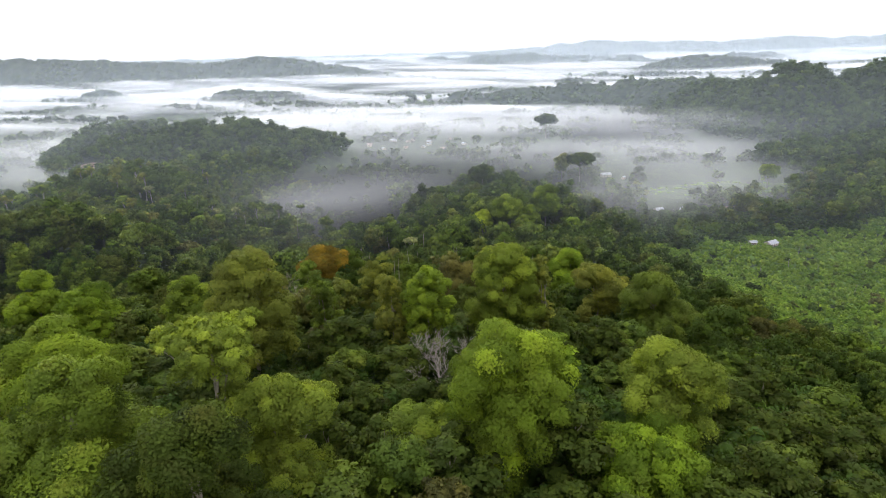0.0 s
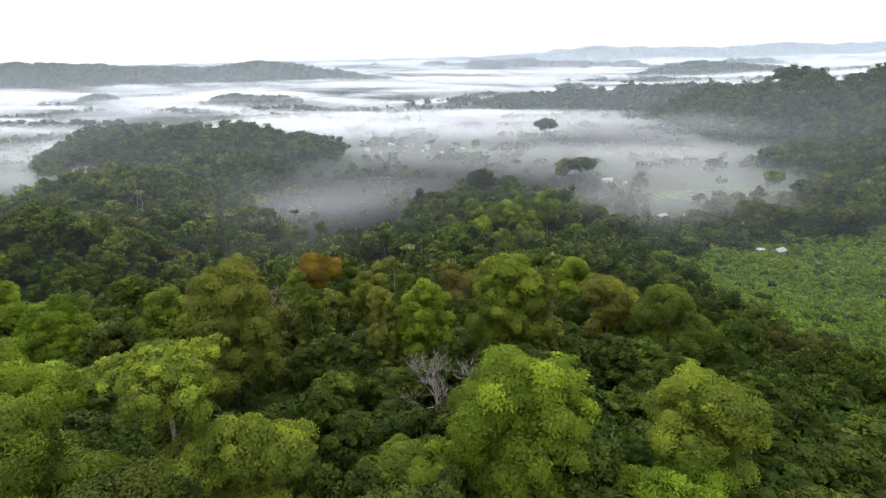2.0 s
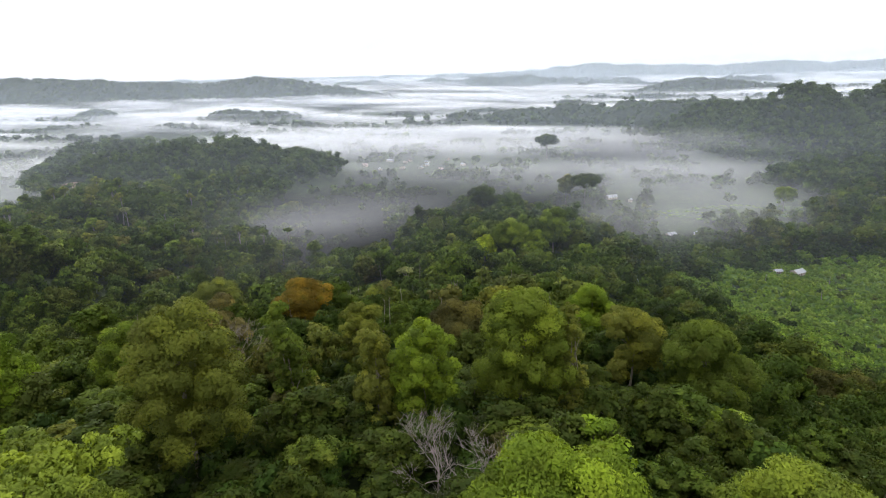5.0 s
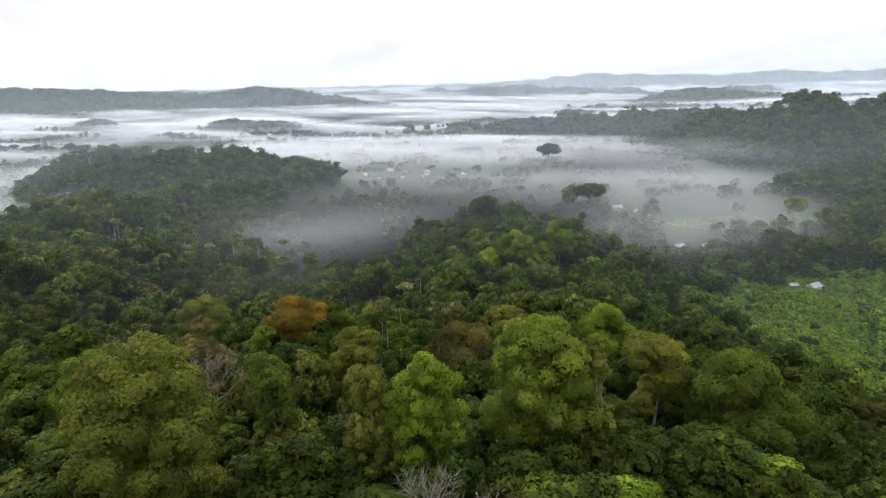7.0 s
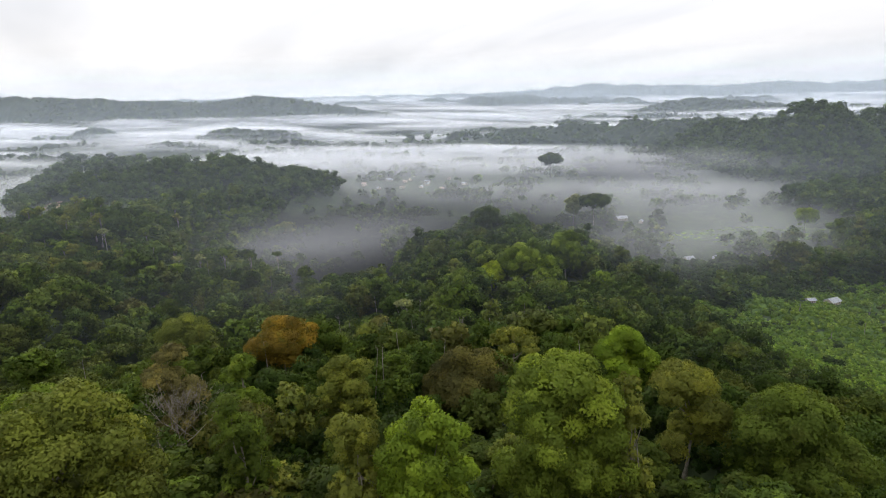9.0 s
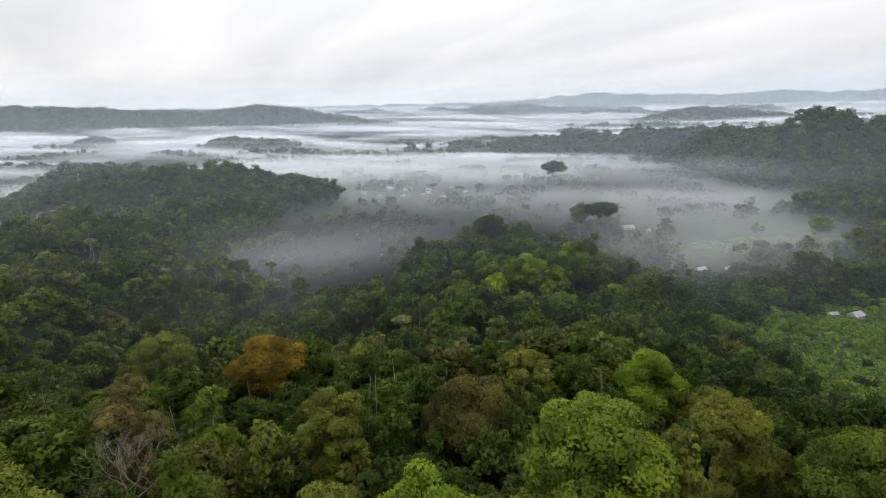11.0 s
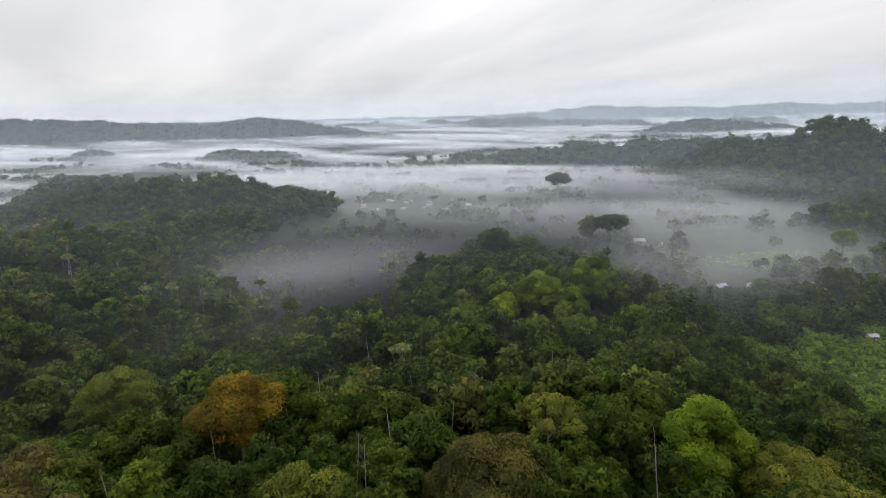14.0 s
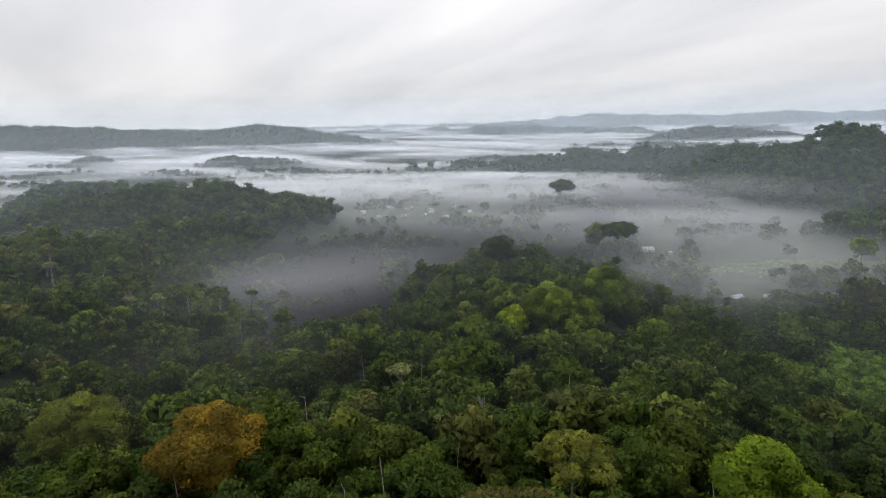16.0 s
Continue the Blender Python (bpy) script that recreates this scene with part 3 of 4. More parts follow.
def kind_of(label, mat, style, R, H, tall, card, seed, trunk_mat=None, cover=1.5, limbs=9, fine=1.0):
    return {"ob": None, "tall": tall, "make": (label, mat, style, R, H, tall, card, seed, trunk_mat, cover, limbs, fine)}


SLOPE_TREES = [
    # label, leaves, style, radius, depth, x, y, top, card, spin
    ("broad lime-green rainforest tree with a billowing crown", "lime", "dome", 10.5, 20, 10.5, 77, 81.8, 0.55, 10),
    ("lime-green tree with a loose crown below the broad one", "lime", "lobed", 9.5, 16, 29.3, 69, 68.5, 0.55, 60),
    ("yellowish green tree with a ragged rounded crown", "pale_lime", "lobed", 8.5, 18, 35.9, 80, 76.9, 0.55, 120),
    ("pale lime tree with flat tiered crown", "pale_lime", "umbrella", 8, 7, -31.4, 64, 88.5, 0.5, 30),
    ("pale lime loose-crowned tree below a taller one", "pale_lime", "lobed", 9, 18, -23.5, 62, 80.4, 0.5, 130),
    ("fresh green tree with a wide billowing crown", "fresh", "lobed", 12, 24, -48.4, 58, 84.8, 0.55, 200),
    ("leafy green tree with a wide loose crown", "lime", "lobed", 11, 16, -66.5, 76, 81.2, 0.55, 200),
    ("dark brownish green tree with a dense crown", "dark", "lobed", 9.5, 16, -24.4, 45, 86.4, 0.5, 0),
    ("bright green dense round tree", "fresh", "dome", 9, 15, -4.8, 76, 66.1, 0.5, 80),
]
SHOULDER_TREES = [
    ("fresh green tree with a wide rounded crown", "lime", "dome", 9.5, 18, -104.8, 133, 64.8, 0.65, 20),
    ("tall olive tree with hanging creepers", "olive", "dome", 10, 26, -47.5, 113, 80.8, 0.6, 0),
    ("slender creeper-covered tree with a pale top", "green", "column", 4.0, 24, -38.7, 137, 67.7, 0.6, 0),
    ("fresh lime-green round-topped tree", "lime", "dome", 6.8, 14, -7.7, 126, 72.1, 0.6, 40),
    ("large green tree with a high rounded crown", "fresh", "dome", 9.5, 22, 11.4, 137, 74.8, 0.6, 70),
    ("narrow yellow-brown column of creepers on a tree", "olive", "column", 3.2, 22, 21.3, 136, 71.6, 0.6, 70),
    ("broad green tree with a spreading crown", "green", "lobed", 11.5, 20, 56.1, 156, 59.0, 0.65, 190),
    ("slim yellow-olive tree with hanging leaves", "olive", "column", 4.2, 20, -17.7, 128, 70.3, 0.55, 90),
    ("lime-green tree with broad loose clumps", "lime", "lobed", 9.5, 16, -124.8, 142, 65.2, 0.65, 80),
    ("fresh green tree with a full crown", "fresh", "dome", 8, 16, -84.9, 152, 59.5, 0.65, 80),
    ("fresh green low tree on the slope", "fresh", "lobed", 8, 14, -128.7, 112, 68.2, 0.65, 120),
]
SADDLE_TREES = [
    ("fresh green tree with a tall lobed crown", "lime", "lobed", 9, 20, 39.9, 212, 48.3, 0.7, 70),
    ("olive-green tree with a rounded crown", "olive", "lobed", 8, 18, 42.1, 168, 57.3, 0.65, 20),
    ("olive dome-shaped tree with fine leaves", "olive", "dome", 6.5, 13, -29.9, 170, 58.5, 0.65, 150),
    ("rust-orange leaved tree with green patches in the forest", "orange", "lobed", 12, 15, -64.1, 224, 46.1, 0.7, 10),
    ("yellowish olive tree with a dense round crown", "olive", "dome", 8.5, 17, -105.2, 241, 39.8, 0.7, 10),
    ("brown-flushed tree with a thin crown", "brown", "lobed", 6, 12, 106.6, 193, 27.1, 0.7, 10),
    ("green tree speckled with yellow leaves", "olive", "umbrella", 8, 9, 8.9, 217, 45.8, 0.65, 10),
    ("dull brown-olive spreading tree", "brown", "dome", 11, 16, -4.0, 190, 51.1, 0.7, 10),
    ("pale brownish tree with a thin airy crown", "tan", "lobed", 6.5, 14, -67.9, 169, 61.2, 0.65, 10),
    ("small fresh green tree with an uneven crown", "fresh", "lobed", 5.5, 14, -52.9, 171, 57.9, 0.65, 40),
    ("pale olive tree beside a lime-green one", "olive", "lobed", 8, 15, 53.8, 204, 41.1, 0.7, 10),
    ("slender dark tree like a pole of creepers", "dark", "column", 4, 20, -133.4, 282, 31.3, 0.8, 10),
]
SPUR_TREES = [
    ("small bright yellow-green tree", "yellow", "dome", 6.5, 13, 4.6, 357, 26.9, 0.9, 10),
    ("large round green tree on the spur", "fresh", "dome", 11.5, 20, 19.7, 361, 34.6, 0.9, 10),
    ("tall dark round-headed tree", "fresh", "dome", 9.5, 24, 48.7, 384, 37.1, 0.9, 10),
    ("fresh green loose-crowned tree on the spur", "fresh", "lobed", 8, 14, 33.6, 350, 31.4, 0.9, 30),
    ("leafy fresh green tree on the slope of the spur", "fresh", "lobed", 7, 13, -12.5, 344, 26.2, 0.9, 80),
    ("mid-green round-crowned tree on the spur", "green", "dome", 7, 14, 32.5, 326, 26.4, 0.9, 140),
    ("olive spreading tree on the spur", "olive", "lobed", 6, 12, -16.5, 372, 23.3, 0.9, 60),
    ("fresh green tree with a round top beside the spur", "fresh", "dome", 6.5, 13, 60.5, 346, 23.9, 0.9, 200),
]
VALLEY_TREES = [
    ("dark domed tree standing out of the mist", "dark", "dome", 14, 20, 3.2, 545, 22.5, 0.9, 10),
    ("wide dome-crowned tree over the mist", "dark", "dome", 15, 12, 110.4, 628, 19.5, 1.0, 10),
    ("pale green round tree beside a wider one", "pale", "dome", 8.5, 22, 93.4, 645, 16.4, 1.2, 10),
    ("giant dome-crowned tree rising from the mist", "dark", "dome", 19, 17, 112, 1015, 26, 1.4, 10),
    ("bright green round tree by the clearing", "fresh", "dome", 9.5, 14, 293, 588, 11, 1.0, 10),
]
HEROES = SLOPE_TREES + SHOULDER_TREES + SADDLE_TREES + SPUR_TREES + VALLEY_TREES
taken = []
for i, (label, hue, style, R, H, x, y, top, card, spin) in enumerate(HEROES):
    g = float(height(x, y))
    if y < 185 and style != "umbrella":
        H = max(H, 0.8 * (top - g))
    k = kind_of(label, leaf[hue], style, R, H, max(top - g, H * 1.05), card * (0.62 if y < 90 else 0.7 if y < 260 else 0.85), 100 + i, None, 1.15, 6, 1.9 if y < 180 else 1.2 if y < 500 else 1.0)
    plant(k, x, y, top, spin)
    taken.append((x, y, R))
taken = np.array(taken + [(2, 103, 7), (5, 344, 9), (20, 343, 12), (49, 370, 12), (47, 358, 8), (5, 545, 12), (-63, 208, 12), (110, 618, 16)])

# the other trees near the path: a few kinds, planted again and again
NEAR_KINDS = []
for i, (hue, style, R, H, tall) in enumerate([
        ("green", "dome", 6.0, 16, 24), ("green", "lobed", 6.6, 18, 26), ("dark", "dome", 5.6, 16, 22), ("dark", "lobed", 6.6, 17, 24),
        ("olive", "lobed", 5.6, 17, 25), ("lime", "lobed", 6, 16, 24), ("green", "column", 3.6, 20, 25), ("dark", "column", 4.0, 18, 22), ("brown", "lobed", 5, 15, 22)]):
    words = {"dome": "round-crowned", "lobed": "loose-crowned", "column": "slender creeper-clad"}[style]
    NEAR_KINDS.append(kind_of(f"{words} {hue if hue != 'lime' else 'fresh green'} tree in the dense rainforest", leaf[hue], style, R, H, tall, 0.72, 300 + i, None, 1.0, 4, 0.9))


def spots(x0, x1, y0, y1, step, seed):
    rng = np.random.RandomState(seed)
    gx, gy = np.meshgrid(np.arange(x0, x1, step), np.arange(y0, y1, step))
    x = gx.ravel() + rng.uniform(-0.45, 0.45, gx.size) * step
    y = gy.ravel() + rng.uniform(-0.45, 0.45, gx.size) * step
    k = np.abs(x) < 0.88 * (y + 30) + 45
    return x[k], y[k]


def in_field(x, y):
    """The cleared slope with low crops and the clearings round the houses."""
    ragged = 0.22 * waves(x, y, 60, 77)
    one = (x > 112 + 28 * ragged + 0.9 * np.maximum(0, 262 - y)) & (y > 205 + 50 * ragged) & (y < 420 + 0.35 * (x - 215) + 60 * ragged) & (x < 480)
    two = ((x - 250) / 80.0) ** 2 + ((y - 590) / 30.0) ** 2 + ragged < 1
    return one | two


def free_of(x, y, slack=0.75):
    d = np.hypot(x[:, None] - taken[:, 0], y[:, None] - taken[:, 1])
    return (d > taken[:, 2] * slack).all(1)


rng = np.random.RandomState(5)
x, y = spots(-230, 190, 18, 250, 10.6, 21)
keep = free_of(x, y) & ~in_field(x, y) & ~((np.abs(x) < 14) & (y < 30))
x, y = x[keep], y[keep]
order = np.argsort(y + 0.5 * np.abs(x))
x, y = x[order], y[order]
SINGLE = 265
for xx, yy in zip(x[:SINGLE], y[:SINGLE]):
    # right of the left slope, extra dark-leaved trees stand in for deep shade
    k = NEAR_KINDS[rng.choice(9, p=[0.10, 0.10, 0.25, 0.24, 0.06, 0.04, 0.06, 0.11, 0.04] if xx > -75 or yy < 95 else [0.16, 0.2, 0.05, 0.08, 0.16, 0.2, 0.06, 0.03, 0.06])]
    if xx > 30 and yy < 110 and k is NEAR_KINDS[5]:
        k = NEAR_KINDS[3]
    top = float(height(xx, yy)) + rng.uniform(8, 17.5)
    plant(k, xx, yy, top, rng.uniform(0, 360), rng.uniform(0.7, 1.15))
rest_x, rest_y = x[SINGLE:], y[SINGLE:]


def forest(name, label, x, y, tall, card, variants, seed, radius, mat=None, cover=1.2, fine=0.16, styles=("dome", "lobed", "column", "lobed", "umbrella", "lobed")):
    """Many trees in one mesh: crowns of leaf sprays, each tree with its own tint."""
    rng = np.random.RandomState(seed)
    lib = []
    for i in range(variants):
        style = styles[i % len(styles)]
        R = radius * rng.uniform(0.8, 1.2)
        H = R * {"umbrella": 0.9, "column": 2.6}.get(style, 1.9)
        R = R * (0.6 if style == "column" else 1.0)
        V, F, D, T, c, r = crown_arrays(style, R, H, card, seed + 10 + i, cover, fine)
        lib.append((V, F, D, T))
    vs, fs, ds, ts, tint, n = [], [], [], [], [], 0
    which = rng.randint(0, variants, len(x))
    sc = rng.uniform(0.55, 1.25, len(x))
    z = height(x, y) + tall * (0.35 + 0.6 * sc + rng.uniform(-0.12, 0.15, len(x)) + np.where(rng.rand(len(x)) < 0.12, rng.uniform(0.15, 0.38, len(x)), 0))
    ang = rng.uniform(0, 6.283, len(x))
    # beyond 600 m tints are pulled darker, crown shade put into leaf colour
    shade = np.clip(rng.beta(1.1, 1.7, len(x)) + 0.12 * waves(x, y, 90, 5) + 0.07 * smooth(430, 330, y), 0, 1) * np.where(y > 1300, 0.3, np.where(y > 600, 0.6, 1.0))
    shade = shade + (0.85 - shade) * 0.6 * smooth(-40, -110, x) * smooth(100, 150, y) * smooth(290, 225, y)
    shade = shade + (0.8 - shade) * 0.35 * bell(x, y, -330, 560, 110, 90)
    for i in range(len(x)):
        V, F, D, T = lib[which[i]]
        co, si = math.cos(ang[i]), math.sin(ang[i])
        ca, sa = math.cos(ang[i]) * sc[i], math.sin(ang[i]) * sc[i]
        W = np.stack([V[:, 0] * ca - V[:, 1] * sa + x[i], V[:, 0] * sa + V[:, 1] * ca + y[i], V[:, 2] * sc[i] + z[i]], 1)
        vs.append(W), fs.append(F + n), ds.append(np.stack([D[:, 0] * co - D[:, 1] * si, D[:, 0] * si + D[:, 1] * co, D[:, 2]], 1)), ts.append(T), tint.append(np.full(len(V), shade[i], np.float32))
        n += len(V)
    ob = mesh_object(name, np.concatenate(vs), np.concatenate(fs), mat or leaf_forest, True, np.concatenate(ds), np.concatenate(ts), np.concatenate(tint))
    return tagged(ob, label, "forest", kind="stuff")


HOUSES = [(161, 503, 7.5, 25), (184, 508, 6, 70), (213, 404, 8, 30), (199, 402, 4.5, 10), (147, 667, 11, 15), (164, 652, 5, 60), (100, 378, 5, 40)]
HOUSES += [(-190 + 11 * i + 22 * math.sin(i * 2.1), 955 + 55 * math.sin(i * 1.7), 7.5 + 2.5 * math.sin(i * 3.1), 37 * i) for i in range(14)]
HOUSE = np.array(HOUSES)


def clear_of_houses(x, y):
    dx, dy = np.abs(x[:, None] - HOUSE[:, 0] * (1 - (HOUSE[:, 1] - y[:, None]) / (HOUSE[:, 1] - 60))), HOUSE[:, 1] - y[:, None]
    far = np.hypot(x[:, None] - HOUSE[:, 0], dy)
    soil_patch = ((x + 490) / 19) ** 2 + ((y - 676) / 24) ** 2 < 1
    track = ((x - 232) / 34) ** 2 + ((y - 502) / 13) ** 2 < 1
    return ((far > 13) & ~((dx < 8) & (dy > -5) & (dy < 60))).all(1) & ~soil_patch & ~track


def wooded(x, y):
    return free_of(x, y) & ~in_field(x, y) & clear_of_houses(x, y)


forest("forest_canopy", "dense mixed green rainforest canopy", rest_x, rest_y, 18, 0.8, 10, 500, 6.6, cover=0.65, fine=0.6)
x, y = spots(-260, 230, 12, 260, 7.8, 31)
k = ~in_field(x, y) & (y > 125)
forest("understory", "dark tangled undergrowth and young trees below the canopy", x[k], y[k], 8.5, 1.0, 8, 510, 5.2, mat=leaf_under, cover=0.5, fine=0.16)
k = ~in_field(x, y) & (y <= 125)
forest("understory", "dark undergrowth and young trees on the near slope", x[k], y[k], 9, 0.85, 8, 515, 5.2, mat=leaf_under, cover=0.5, fine=0.16)
x, y = spots(-470, 430, 250, 400, 10.2, 22)
k = wooded(x, y)
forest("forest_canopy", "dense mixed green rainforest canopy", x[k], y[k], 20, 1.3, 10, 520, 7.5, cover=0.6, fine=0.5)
x, y = spots(-570, 530, 400, 600, 11.5, 23)
k = wooded(x, y) & (height(x, y) > -12)
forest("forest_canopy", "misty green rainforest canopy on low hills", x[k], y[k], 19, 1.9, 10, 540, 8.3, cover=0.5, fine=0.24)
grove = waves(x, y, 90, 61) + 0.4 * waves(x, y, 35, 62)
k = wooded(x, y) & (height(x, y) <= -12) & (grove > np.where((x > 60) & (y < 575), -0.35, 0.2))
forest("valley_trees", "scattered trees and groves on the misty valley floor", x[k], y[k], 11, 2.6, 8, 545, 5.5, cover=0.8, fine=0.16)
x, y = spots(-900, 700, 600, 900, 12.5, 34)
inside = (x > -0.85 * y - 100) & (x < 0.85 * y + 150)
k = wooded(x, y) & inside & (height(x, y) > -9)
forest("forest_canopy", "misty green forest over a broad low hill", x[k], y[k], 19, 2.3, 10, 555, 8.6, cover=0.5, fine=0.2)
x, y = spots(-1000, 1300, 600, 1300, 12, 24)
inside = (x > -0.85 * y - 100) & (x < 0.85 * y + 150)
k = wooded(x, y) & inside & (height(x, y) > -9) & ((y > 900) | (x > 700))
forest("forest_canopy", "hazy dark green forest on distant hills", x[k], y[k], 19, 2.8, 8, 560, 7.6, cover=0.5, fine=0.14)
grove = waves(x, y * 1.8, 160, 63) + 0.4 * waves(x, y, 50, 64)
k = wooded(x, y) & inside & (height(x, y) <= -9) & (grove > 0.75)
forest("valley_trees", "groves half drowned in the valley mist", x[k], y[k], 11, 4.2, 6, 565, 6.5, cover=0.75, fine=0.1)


def far_canopy(label, x0, x1, y0, y1, step, mat, low, seed):
    """Closed far forest: one sheet of rounded crowns over the wooded ground, sunk out of sight where the valley is open."""
    rng = np.random.RandomState(seed)
    gx, gy = np.meshgrid(np.arange(x0, x1, step), np.arange(y0, y1, step))
    gx, gy = gx + rng.uniform(-0.4, 0.4, gx.shape) * step, gy + rng.uniform(-0.4, 0.4, gy.shape) * step
    g = height(gx, gy)
    wood = smooth(low - 3, low + 5, g - rise(gy) + 3 * waves(gx, gy, 110, 66))
    z = g - 6 + wood * (15 + step * rng.uniform(-0.85, 0.75, g.shape) + 2.5 * waves(gx, gy, 60, 67))
    ny, nx = gx.shape
    i = (np.arange(ny - 1)[:, None] * nx + np.arange(nx - 1)).ravel()
    f = np.stack([i, i + 1, i + nx + 1, i + nx], 1)
    cx, cy, w = gx.ravel()[f].mean(1), gy.ravel()[f].mean(1), wood.ravel()[f].max(1)
    f = f[(np.abs(cx) < 0.85 * cy + 120) & (w > 0.02)]
    tint = np.clip(rng.beta(1.1, 2.0, g.shape) + 0.12 * waves(gx, gy, 160, 68), 0, 1)
    ob = mesh_object("forest_canopy", np.stack([gx, gy, z], -1).reshape(-1, 3), f, mat, True, None, 0.5 + 0.3 * rng.normal(size=g.shape).clip(-1, 1), tint)
    return tagged(ob, label, "forest", kind="stuff")


far_canopy("dark closed forest on a ridge above the mist", -1500, 2000, 1250, 2400, 7, leaf_far_shaded, 6, 91)
far_canopy("very distant wooded hills in haze", -3900, 3900, 2350, 4790, 13, leaf_far_shaded, 8, 92)
x, y = spots(150, 1900, 1300, 2000, 24, 29)
k = (height(x, y) > 8) & (np.abs(x) < 0.85 * y + 100)
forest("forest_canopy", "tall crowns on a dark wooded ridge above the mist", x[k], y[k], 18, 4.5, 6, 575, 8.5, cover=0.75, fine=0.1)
x, y = spots(-2000, 2100, 1300, 3000, 22, 25)
k = ((height(x, y) > 2 + rise(y)) | (waves(x * 0.5, y * 2.0, 420, 69) > 0.62)) & ~((height(x, y) > 8) & (x > 150) & (y < 2000)) & (np.abs(x) < 0.85 * y + 100)
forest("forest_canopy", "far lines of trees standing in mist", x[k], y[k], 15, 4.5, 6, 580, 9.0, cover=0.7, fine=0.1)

# crops on the cleared slope
# darker grass for the valley clearing, plain meadow for the slope
meadow_dark = rough_material("meadow_dark", (0.030, 0.050, 0.014), (0.055, 0.085, 0.02), 0.12, 0.95, 0.5)
meadow = rough_material("meadow", (0.05, 0.09, 0.014), (0.09, 0.15, 0.022), 0.25, 0.95, 0.5)
tagged(sheet("meadow", np.linspace(95, 480, 78), np.linspace(200, 402, 42), lambda x, y: height(x, y) + 0.3, meadow), "rough green grass of the cleared slope", "meadow", kind="structure")
x, y = spots(90, 480, 195, 540, 3.6, 27)
k = in_field(x, y) & (np.hypot(x[:, None] - HOUSE[:, 0], y[:, None] - HOUSE[:, 1]).min(1) > 6) & (x < 0.88 * y + 60)
forest("crop_bushes", "bright green leafy crops on a cleared slope", x[k], y[k], 2.8, 1.3, 8, 640, 3.1, mat=leaf_field, cover=0.4, styles=("bush",))
x, y = spots(88, 330, 300, 500, 5.0, 35)
k = ~in_field(x, y) & (np.hypot(x[:, None] - HOUSE[:, 0], y[:, None] - HOUSE[:, 1]).min(1) > 7)
forest("understory", "low dark scrub along the edge of the crops", x[k], y[k], 4.5, 1.3, 8, 516, 4.0, mat=leaf_under, cover=0.7, fine=0.3)
tagged(sheet("meadow", np.linspace(165, 338, 46), np.linspace(552, 628, 22), lambda x, y: height(x, y) + 0.4 - 4 * smooth(0.75, 1.15, ((x - 250) / 80) ** 2 + ((y - 590) / 31) ** 2 + 0.22 * waves(x, y, 60, 77)), meadow_dark), "grassy clearing in the misty valley", "meadow", kind="structure")
x, y = spots(150, 350, 548, 632, 5.5, 28)
k = in_field(x, y) & (waves(x, y, 30, 79) > -0.1)
forest("crop_bushes", "low green scrub in the valley clearing", x[k], y[k], 1.8, 1.4, 6, 660, 2.4, mat=leaf_field, cover=0.6, styles=("bush",))
x, y = spots(100, 480, 205, 520, 14, 33)
k = in_field(x, y) & clear_of_houses(x, y) & (np.random.RandomState(9).rand(len(x)) < 0.8)
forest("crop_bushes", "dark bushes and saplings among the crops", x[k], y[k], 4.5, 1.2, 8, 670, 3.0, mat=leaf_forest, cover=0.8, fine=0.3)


# ---- single odd trees ----
def bare_tree(x, y, top, spread, seed, label, mat):
    """A dead tree: a leaning trunk that forks again and again into thin twigs."""
    rng = np.random.RandomState(seed)
    g = float(height(x, y)) - 0.3
    tall = top - g
    limbs, stem = [], []

    def grow(p, d, length, rad, depth, into):
        n = 4
        pts = [p]
        for _ in range(n):
            d = unit(d + rng.normal(size=3) * 0.16 + np.array([0, 0, 0.05]))
            pts.append(pts[-1] + d * length / n)
        into.append(tube(pts, np.linspace(rad, rad * 0.55, n + 1), 4 if depth else 8))
        if depth < 5:
            for _ in range(3 if depth else 5):
                e = unit(d + rng.normal(size=3) * (0.62 if depth else 0.75))
                e[2] = abs(e[2]) * 0.8 + 0.15
                if depth == 0:
                    limbs.append([])
                grow(pts[-1 if rng.rand() < 0.7 else -2], unit(e), length * rng.uniform(0.62, 0.85) if depth else spread * 0.55, max(0.025, rad * 0.52), depth + 1, into if depth else limbs[-1])

    grow(np.zeros(3), np.array([0.05, -0.03, 1.0]), tall - spread * 1.25, 0.24, 0, stem)
    root = new("bare_tree")
    mesh_object("trunk", *join(stem), mat, True).parent = root
    for some in limbs:
        mesh_object("branch", *join(some), mat, True).parent = root
    root.matrix_basis = pose(x, y, g)
    return tagged(root, label, "tree", group="dead trees")


bare_tree(2, 105, 65, 8.5, 71, "leafless grey tree with fine bare twigs", bark_pale)
bare_tree(-5, 109, 62, 7.5, 72, "leafless grey tree beside another bare one", bark_pale)
bare_tree(-60, 150, 60, 8, 73, "half-bare pale tree with thin branches", bark)
bare_tree(-25, 288, 22, 7, 74, "grey leafless tree among dense foliage", bark_pale)

for i, (x, y, tall) in enumerate([(-184, 404, 27), (-171, 411, 29), (-156, 416, 27), (-196, 398, 25), (-140, 424, 26), (-210, 420, 26),
                                  (-33, 279, 25), (-22, 297, 24), (-300, 470, 27), (-272, 440, 25), (-8, 262, 24)]):
    g = float(height(x, y))
    k = kind_of("tall thin tree with a pale bare trunk and small crown", leaf["pale" if i % 3 == 0 else "green"], "umbrella", 3.8, 4.5, tall, 1.0, 400 + i, bark_pale, 1.1, 6, 0.5)
    plant(k, x, y, g + tall, 40 * i)


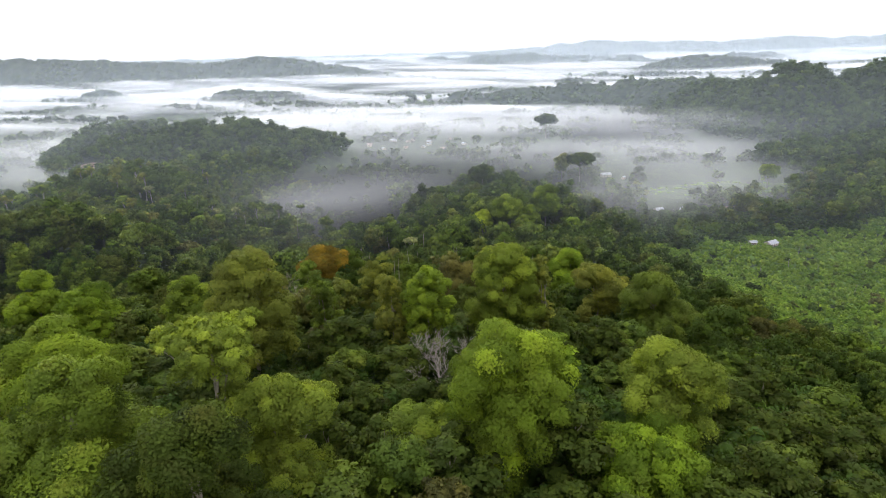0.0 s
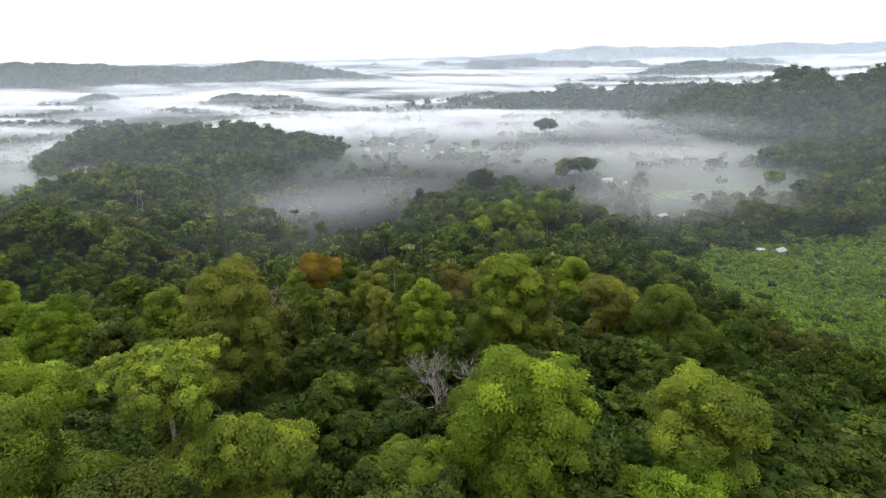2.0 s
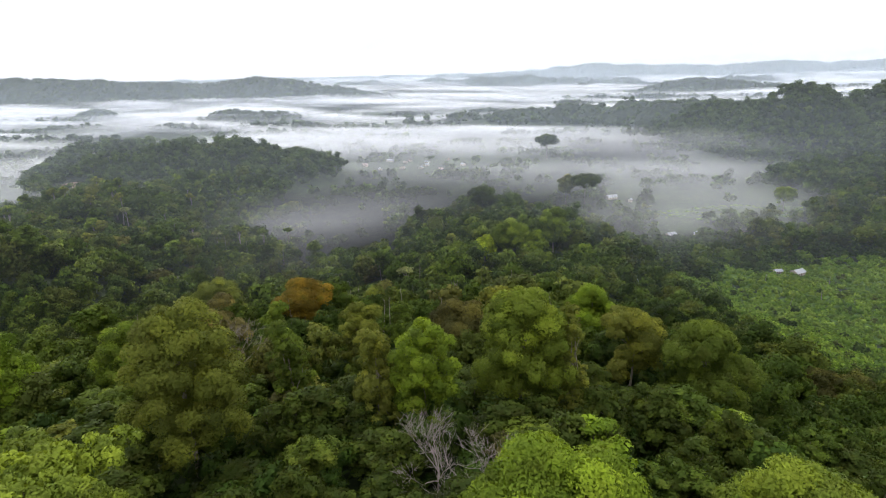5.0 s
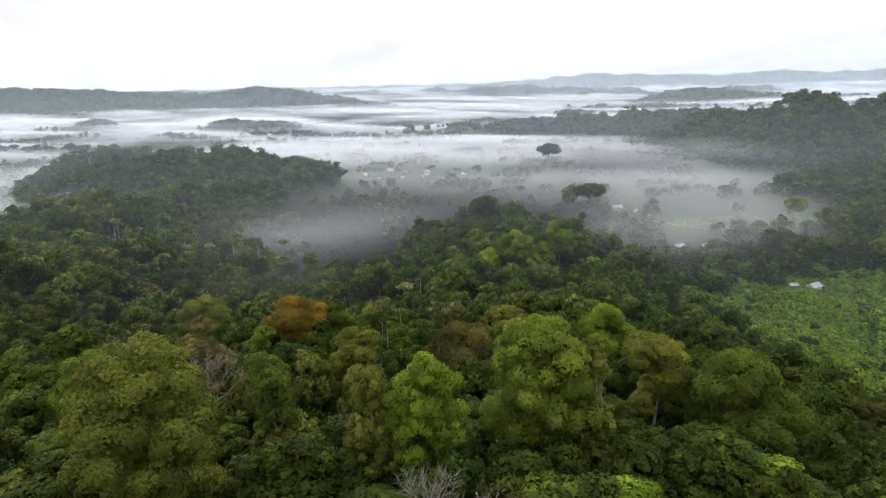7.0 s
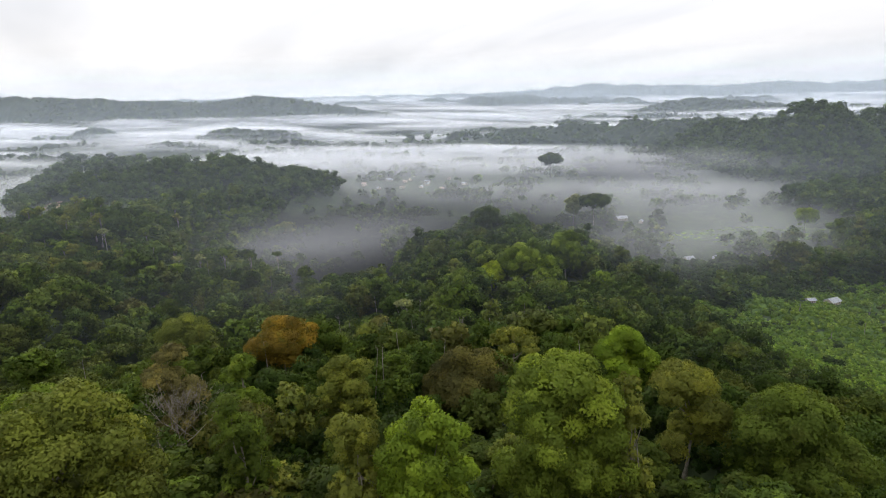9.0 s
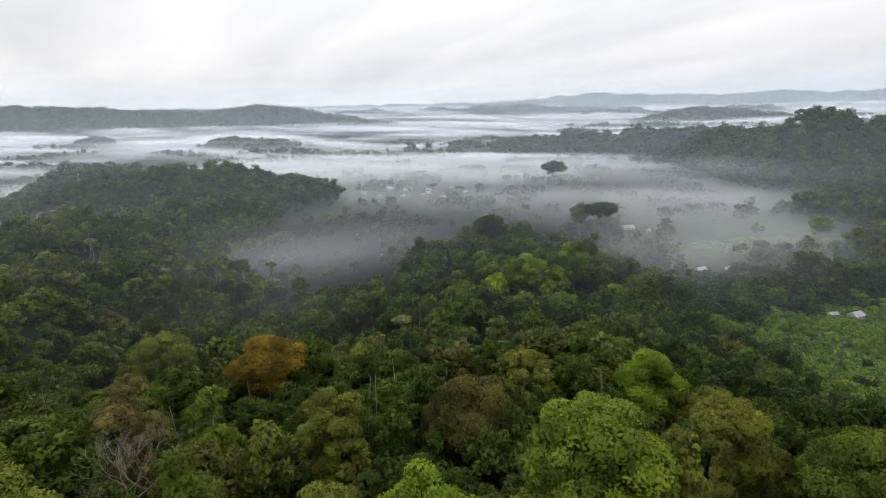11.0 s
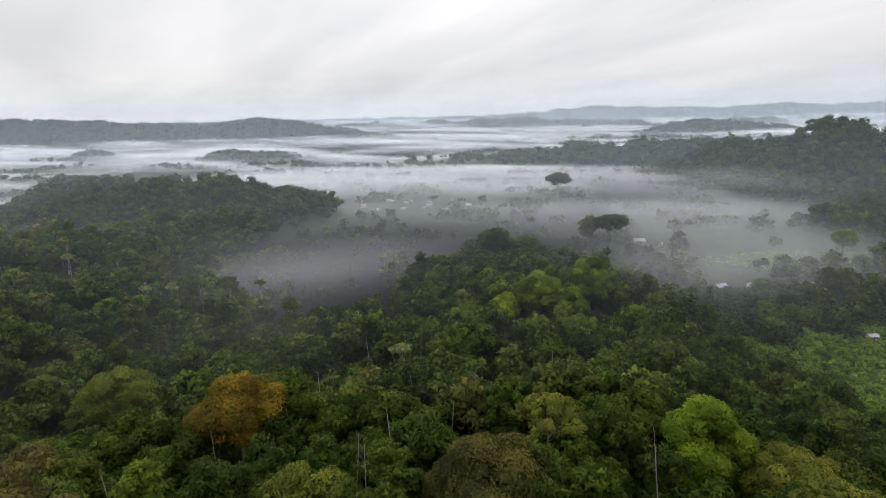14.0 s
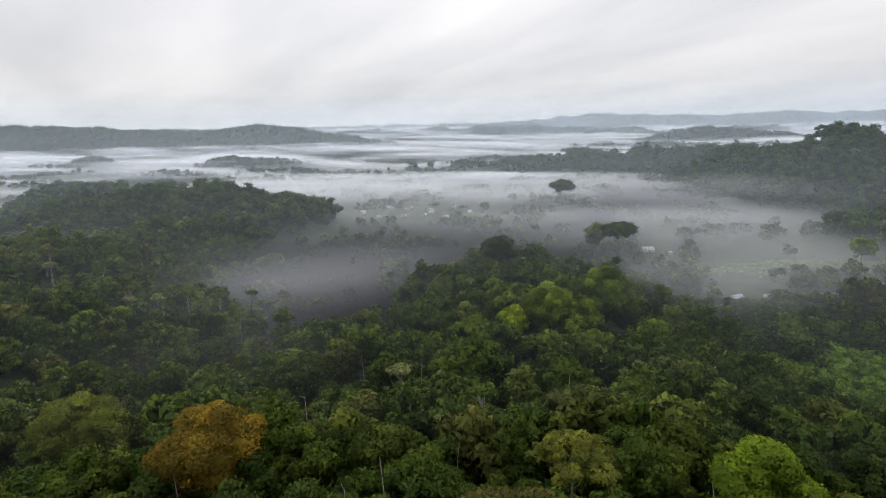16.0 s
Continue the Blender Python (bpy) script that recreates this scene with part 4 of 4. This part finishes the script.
TALL_KINDS = [kind_of("tall pale-trunked tree on the wooded hill", leaf[h], "lobed", 4.4, 9, 27, 1.1, 420 + i, bark_pale, 1.1, 6, 0.5) for i, h in enumerate(("green", "fresh", "olive"))]
rng = np.random.RandomState(83)
for i in range(70):
    x, y = rng.uniform(-380, -120), rng.uniform(330, 660)
    if height(x, y) < -6:
        continue
    plant(TALL_KINDS[i % 3], x, y, float(height(x, y)) + rng.uniform(23, 27), 50 * i)


def snag(x, y, tall, lean, seed):
    """A dead standing trunk with a few broken stubs."""
    rng = np.random.RandomState(seed)
    s_ = np.linspace(0, 1, 8)
    root = new("snag")
    pts = np.stack([lean * s_**1.3 * tall + 0.15 * np.sin(5 * s_ + seed), 0.05 * tall * s_ * math.sin(seed), s_ * tall], 1)
    mesh_object("trunk", *tube(pts, 0.17 * (1 - 0.7 * s_), 7), bark_pale, True).parent = root
    for _ in range(4):
        k = rng.randint(4, 8)
        d = unit(np.array([rng.normal(), rng.normal(), 0.9]))
        q = pts[k] + d * np.linspace(0, rng.uniform(0.5, 1.6), 4)[:, None] + rng.normal(size=(4, 3)) * 0.06
        mesh_object("stub", *tube(q, np.linspace(0.05, 0.02, 4), 5), bark_pale, True).parent = root
    root.matrix_basis = pose(x, y, float(height(x, y)) - 0.2)
    return tagged(root, "dead pale tree trunk with broken stubs among the foliage", "dead trunk", group="dead trees")


for i, (x, y, tall, lean) in enumerate([(-35, 262, 25, 0.22), (-27, 281, 26, 0.02), 
                                        (-48, 300, 25, -0.04), (-118, 206, 23, 0.04),
                                        (-150, 372, 26, 0.05), (-166, 380, 27, -0.05), (-132, 388, 27, 0.02), (-205, 386, 27, 0.06)]):
    snag(x, y, tall, lean, 40 + i)
rng = np.random.RandomState(57)
for i in range(14):
    snag(rng.uniform(-75, 40), rng.uniform(185, 310), rng.uniform(20, 25), rng.uniform(-0.12, 0.12), 60 + i)
for i in range(6):
    snag(rng.uniform(150, 260), rng.uniform(270, 390), rng.uniform(5, 8), rng.uniform(-0.08, 0.08), 80 + i)


# ---- houses ----
tin = rough_material("roof_tin", (0.20, 0.21, 0.23), (0.42, 0.44, 0.46), 1.4, 0.45, 0.15, 0.25)
tin_rust = rough_material("roof_rust", (0.22, 0.13, 0.09), (0.45, 0.36, 0.30), 1.4, 0.6, 0.2, 0.2)
board = rough_material("board_wall", (0.34, 0.29, 0.22), (0.58, 0.53, 0.45), 2.2, 0.8, 0.3)
dark_wood = rough_material("door_wood", (0.07, 0.05, 0.035), (0.14, 0.10, 0.07), 3.0, 0.7, 0.2)
red_soil = rough_material("red_soil", (0.13, 0.085, 0.055), (0.24, 0.165, 0.11), 0.15, 0.95, 0.4)


def box_vf(x0, x1, y0, y1, z0, z1):
    v = np.array([(x, y, z) for x in (x0, x1) for y in (y0, y1) for z in (z0, z1)], float)
    f = np.array([(0, 1, 3, 2), (4, 6, 7, 5), (0, 4, 5, 1), (2, 3, 7, 6), (0, 2, 6, 4), (1, 5, 7, 3)])
    return v, f


def house(x, y, w, turn, rusty):
    """A small board house with a gabled sheet-metal roof, a door and two windows."""
    d, h, rise, eave = w * 0.7, 2.7, w * 0.19, 0.6
    g = float(height(x, y)) - 0.15
    root = new("house")
    root.matrix_basis = pose(x, y, g, 0, 0, turn)
    walls = [box_vf(-w / 2, w / 2, -d / 2, -d / 2 + 0.15, 0, h), box_vf(-w / 2, w / 2, d / 2 - 0.15, d / 2, 0, h),
             box_vf(-w / 2, -w / 2 + 0.15, -d / 2 + 0.15, d / 2 - 0.15, 0, h), box_vf(w / 2 - 0.15, w / 2, -d / 2 + 0.15, d / 2 - 0.15, 0, h)]
    for vf in walls:
        mesh_object("wall", *vf, board).parent = root
    # corrugated slopes, one sheet each side of the ridge
    n = 40
    u = np.linspace(-w / 2 - eave, w / 2 + eave, n)
    wave = 0.035 * np.cos(np.arange(n) * math.pi)
    for side in (-1, 1):
        low = np.stack([u, np.full(n, side * (d / 2 + eave)), h - eave * rise / (d / 2) + wave], 1)
        high = np.stack([u, np.full(n, side * -0.02), h + rise + wave], 1)
        v = np.concatenate([low, high, low - np.array([0, 0, 0.06]), high - np.array([0, 0, 0.06])])
        q = np.arange(n - 1)
        f = np.concatenate([np.stack([q, q + 1, q + n + 1, q + n], 1), np.stack([q + 2 * n, q + 3 * n, q + 3 * n + 1, q + 2 * n + 1], 1), np.stack([q, q + 2 * n, q + 2 * n + 1, q + 1], 1)])
        mesh_object("roof", v, f, tin_rust if rusty else tin).parent = root
    mesh_object("door", *box_vf(-0.45, 0.45, -d / 2 - 0.05, -d / 2 - 0.003, 0.1, 2.1), dark_wood).parent = root
    for sx in (-1, 1):
        mesh_object("window", *box_vf(sx * w * 0.3 - 0.5, sx * w * 0.3 + 0.5, -d / 2 - 0.05, -d / 2 - 0.003, 1.0, 2.0), dark_wood).parent = root
    gable = np.array([(-w / 2, -d / 2, h), (-w / 2, d / 2, h), (-w / 2, 0, h + rise - 0.08), (-w / 2 + 0.12, -d / 2, h), (-w / 2 + 0.12, d / 2, h), (-w / 2 + 0.12, 0, h + rise - 0.08)])
    for flip in (1, -1):
        m = gable * np.array([flip, 1, 1])
        mesh_object("gable", m, np.array([(0, 1, 2), (3, 5, 4), (0, 3, 4), (0, 4, 1), (1, 4, 5), (1, 5, 2), (2, 5, 3), (2, 3, 0)]), board).parent = root
    label = "small board house with a rusty sheet-metal roof in the valley" if rusty else "small board house with a pale sheet-metal roof in the valley"
    return tagged(root, label, "house", group="valley houses")


for i, (x, y, w, turn) in enumerate(HOUSES):
    house(x, y, w, turn, i > 6 and i % 2 == 1)
px_, py_ = np.linspace(-534, -446, 24), np.linspace(632, 724, 22)
tagged(sheet("bare_ground", px_, py_, lambda x, y: height(x, y) + 0.35 - 3.0 * smooth(0.7, 1.1, ((x + 490) / 26) ** 2 + ((y - 678) / 30) ** 2 + 0.25 * waves(x, y, 22, 78)), red_soil), "patch of bare reddish earth on the hill", "clearing", kind="structure")
px_, py_ = np.linspace(190, 274, 22), np.linspace(484, 520, 14)
tagged(sheet("bare_ground", px_, py_, lambda x, y: height(x, y) + 0.35 - 3.0 * smooth(0.6, 1.1, ((x - 232) / 36) ** 2 + ((y - 502) / 15) ** 2 + 0.2 * waves(x, y, 14, 78)), red_soil), "strip of bare brown earth beside the valley houses", "clearing", kind="structure")
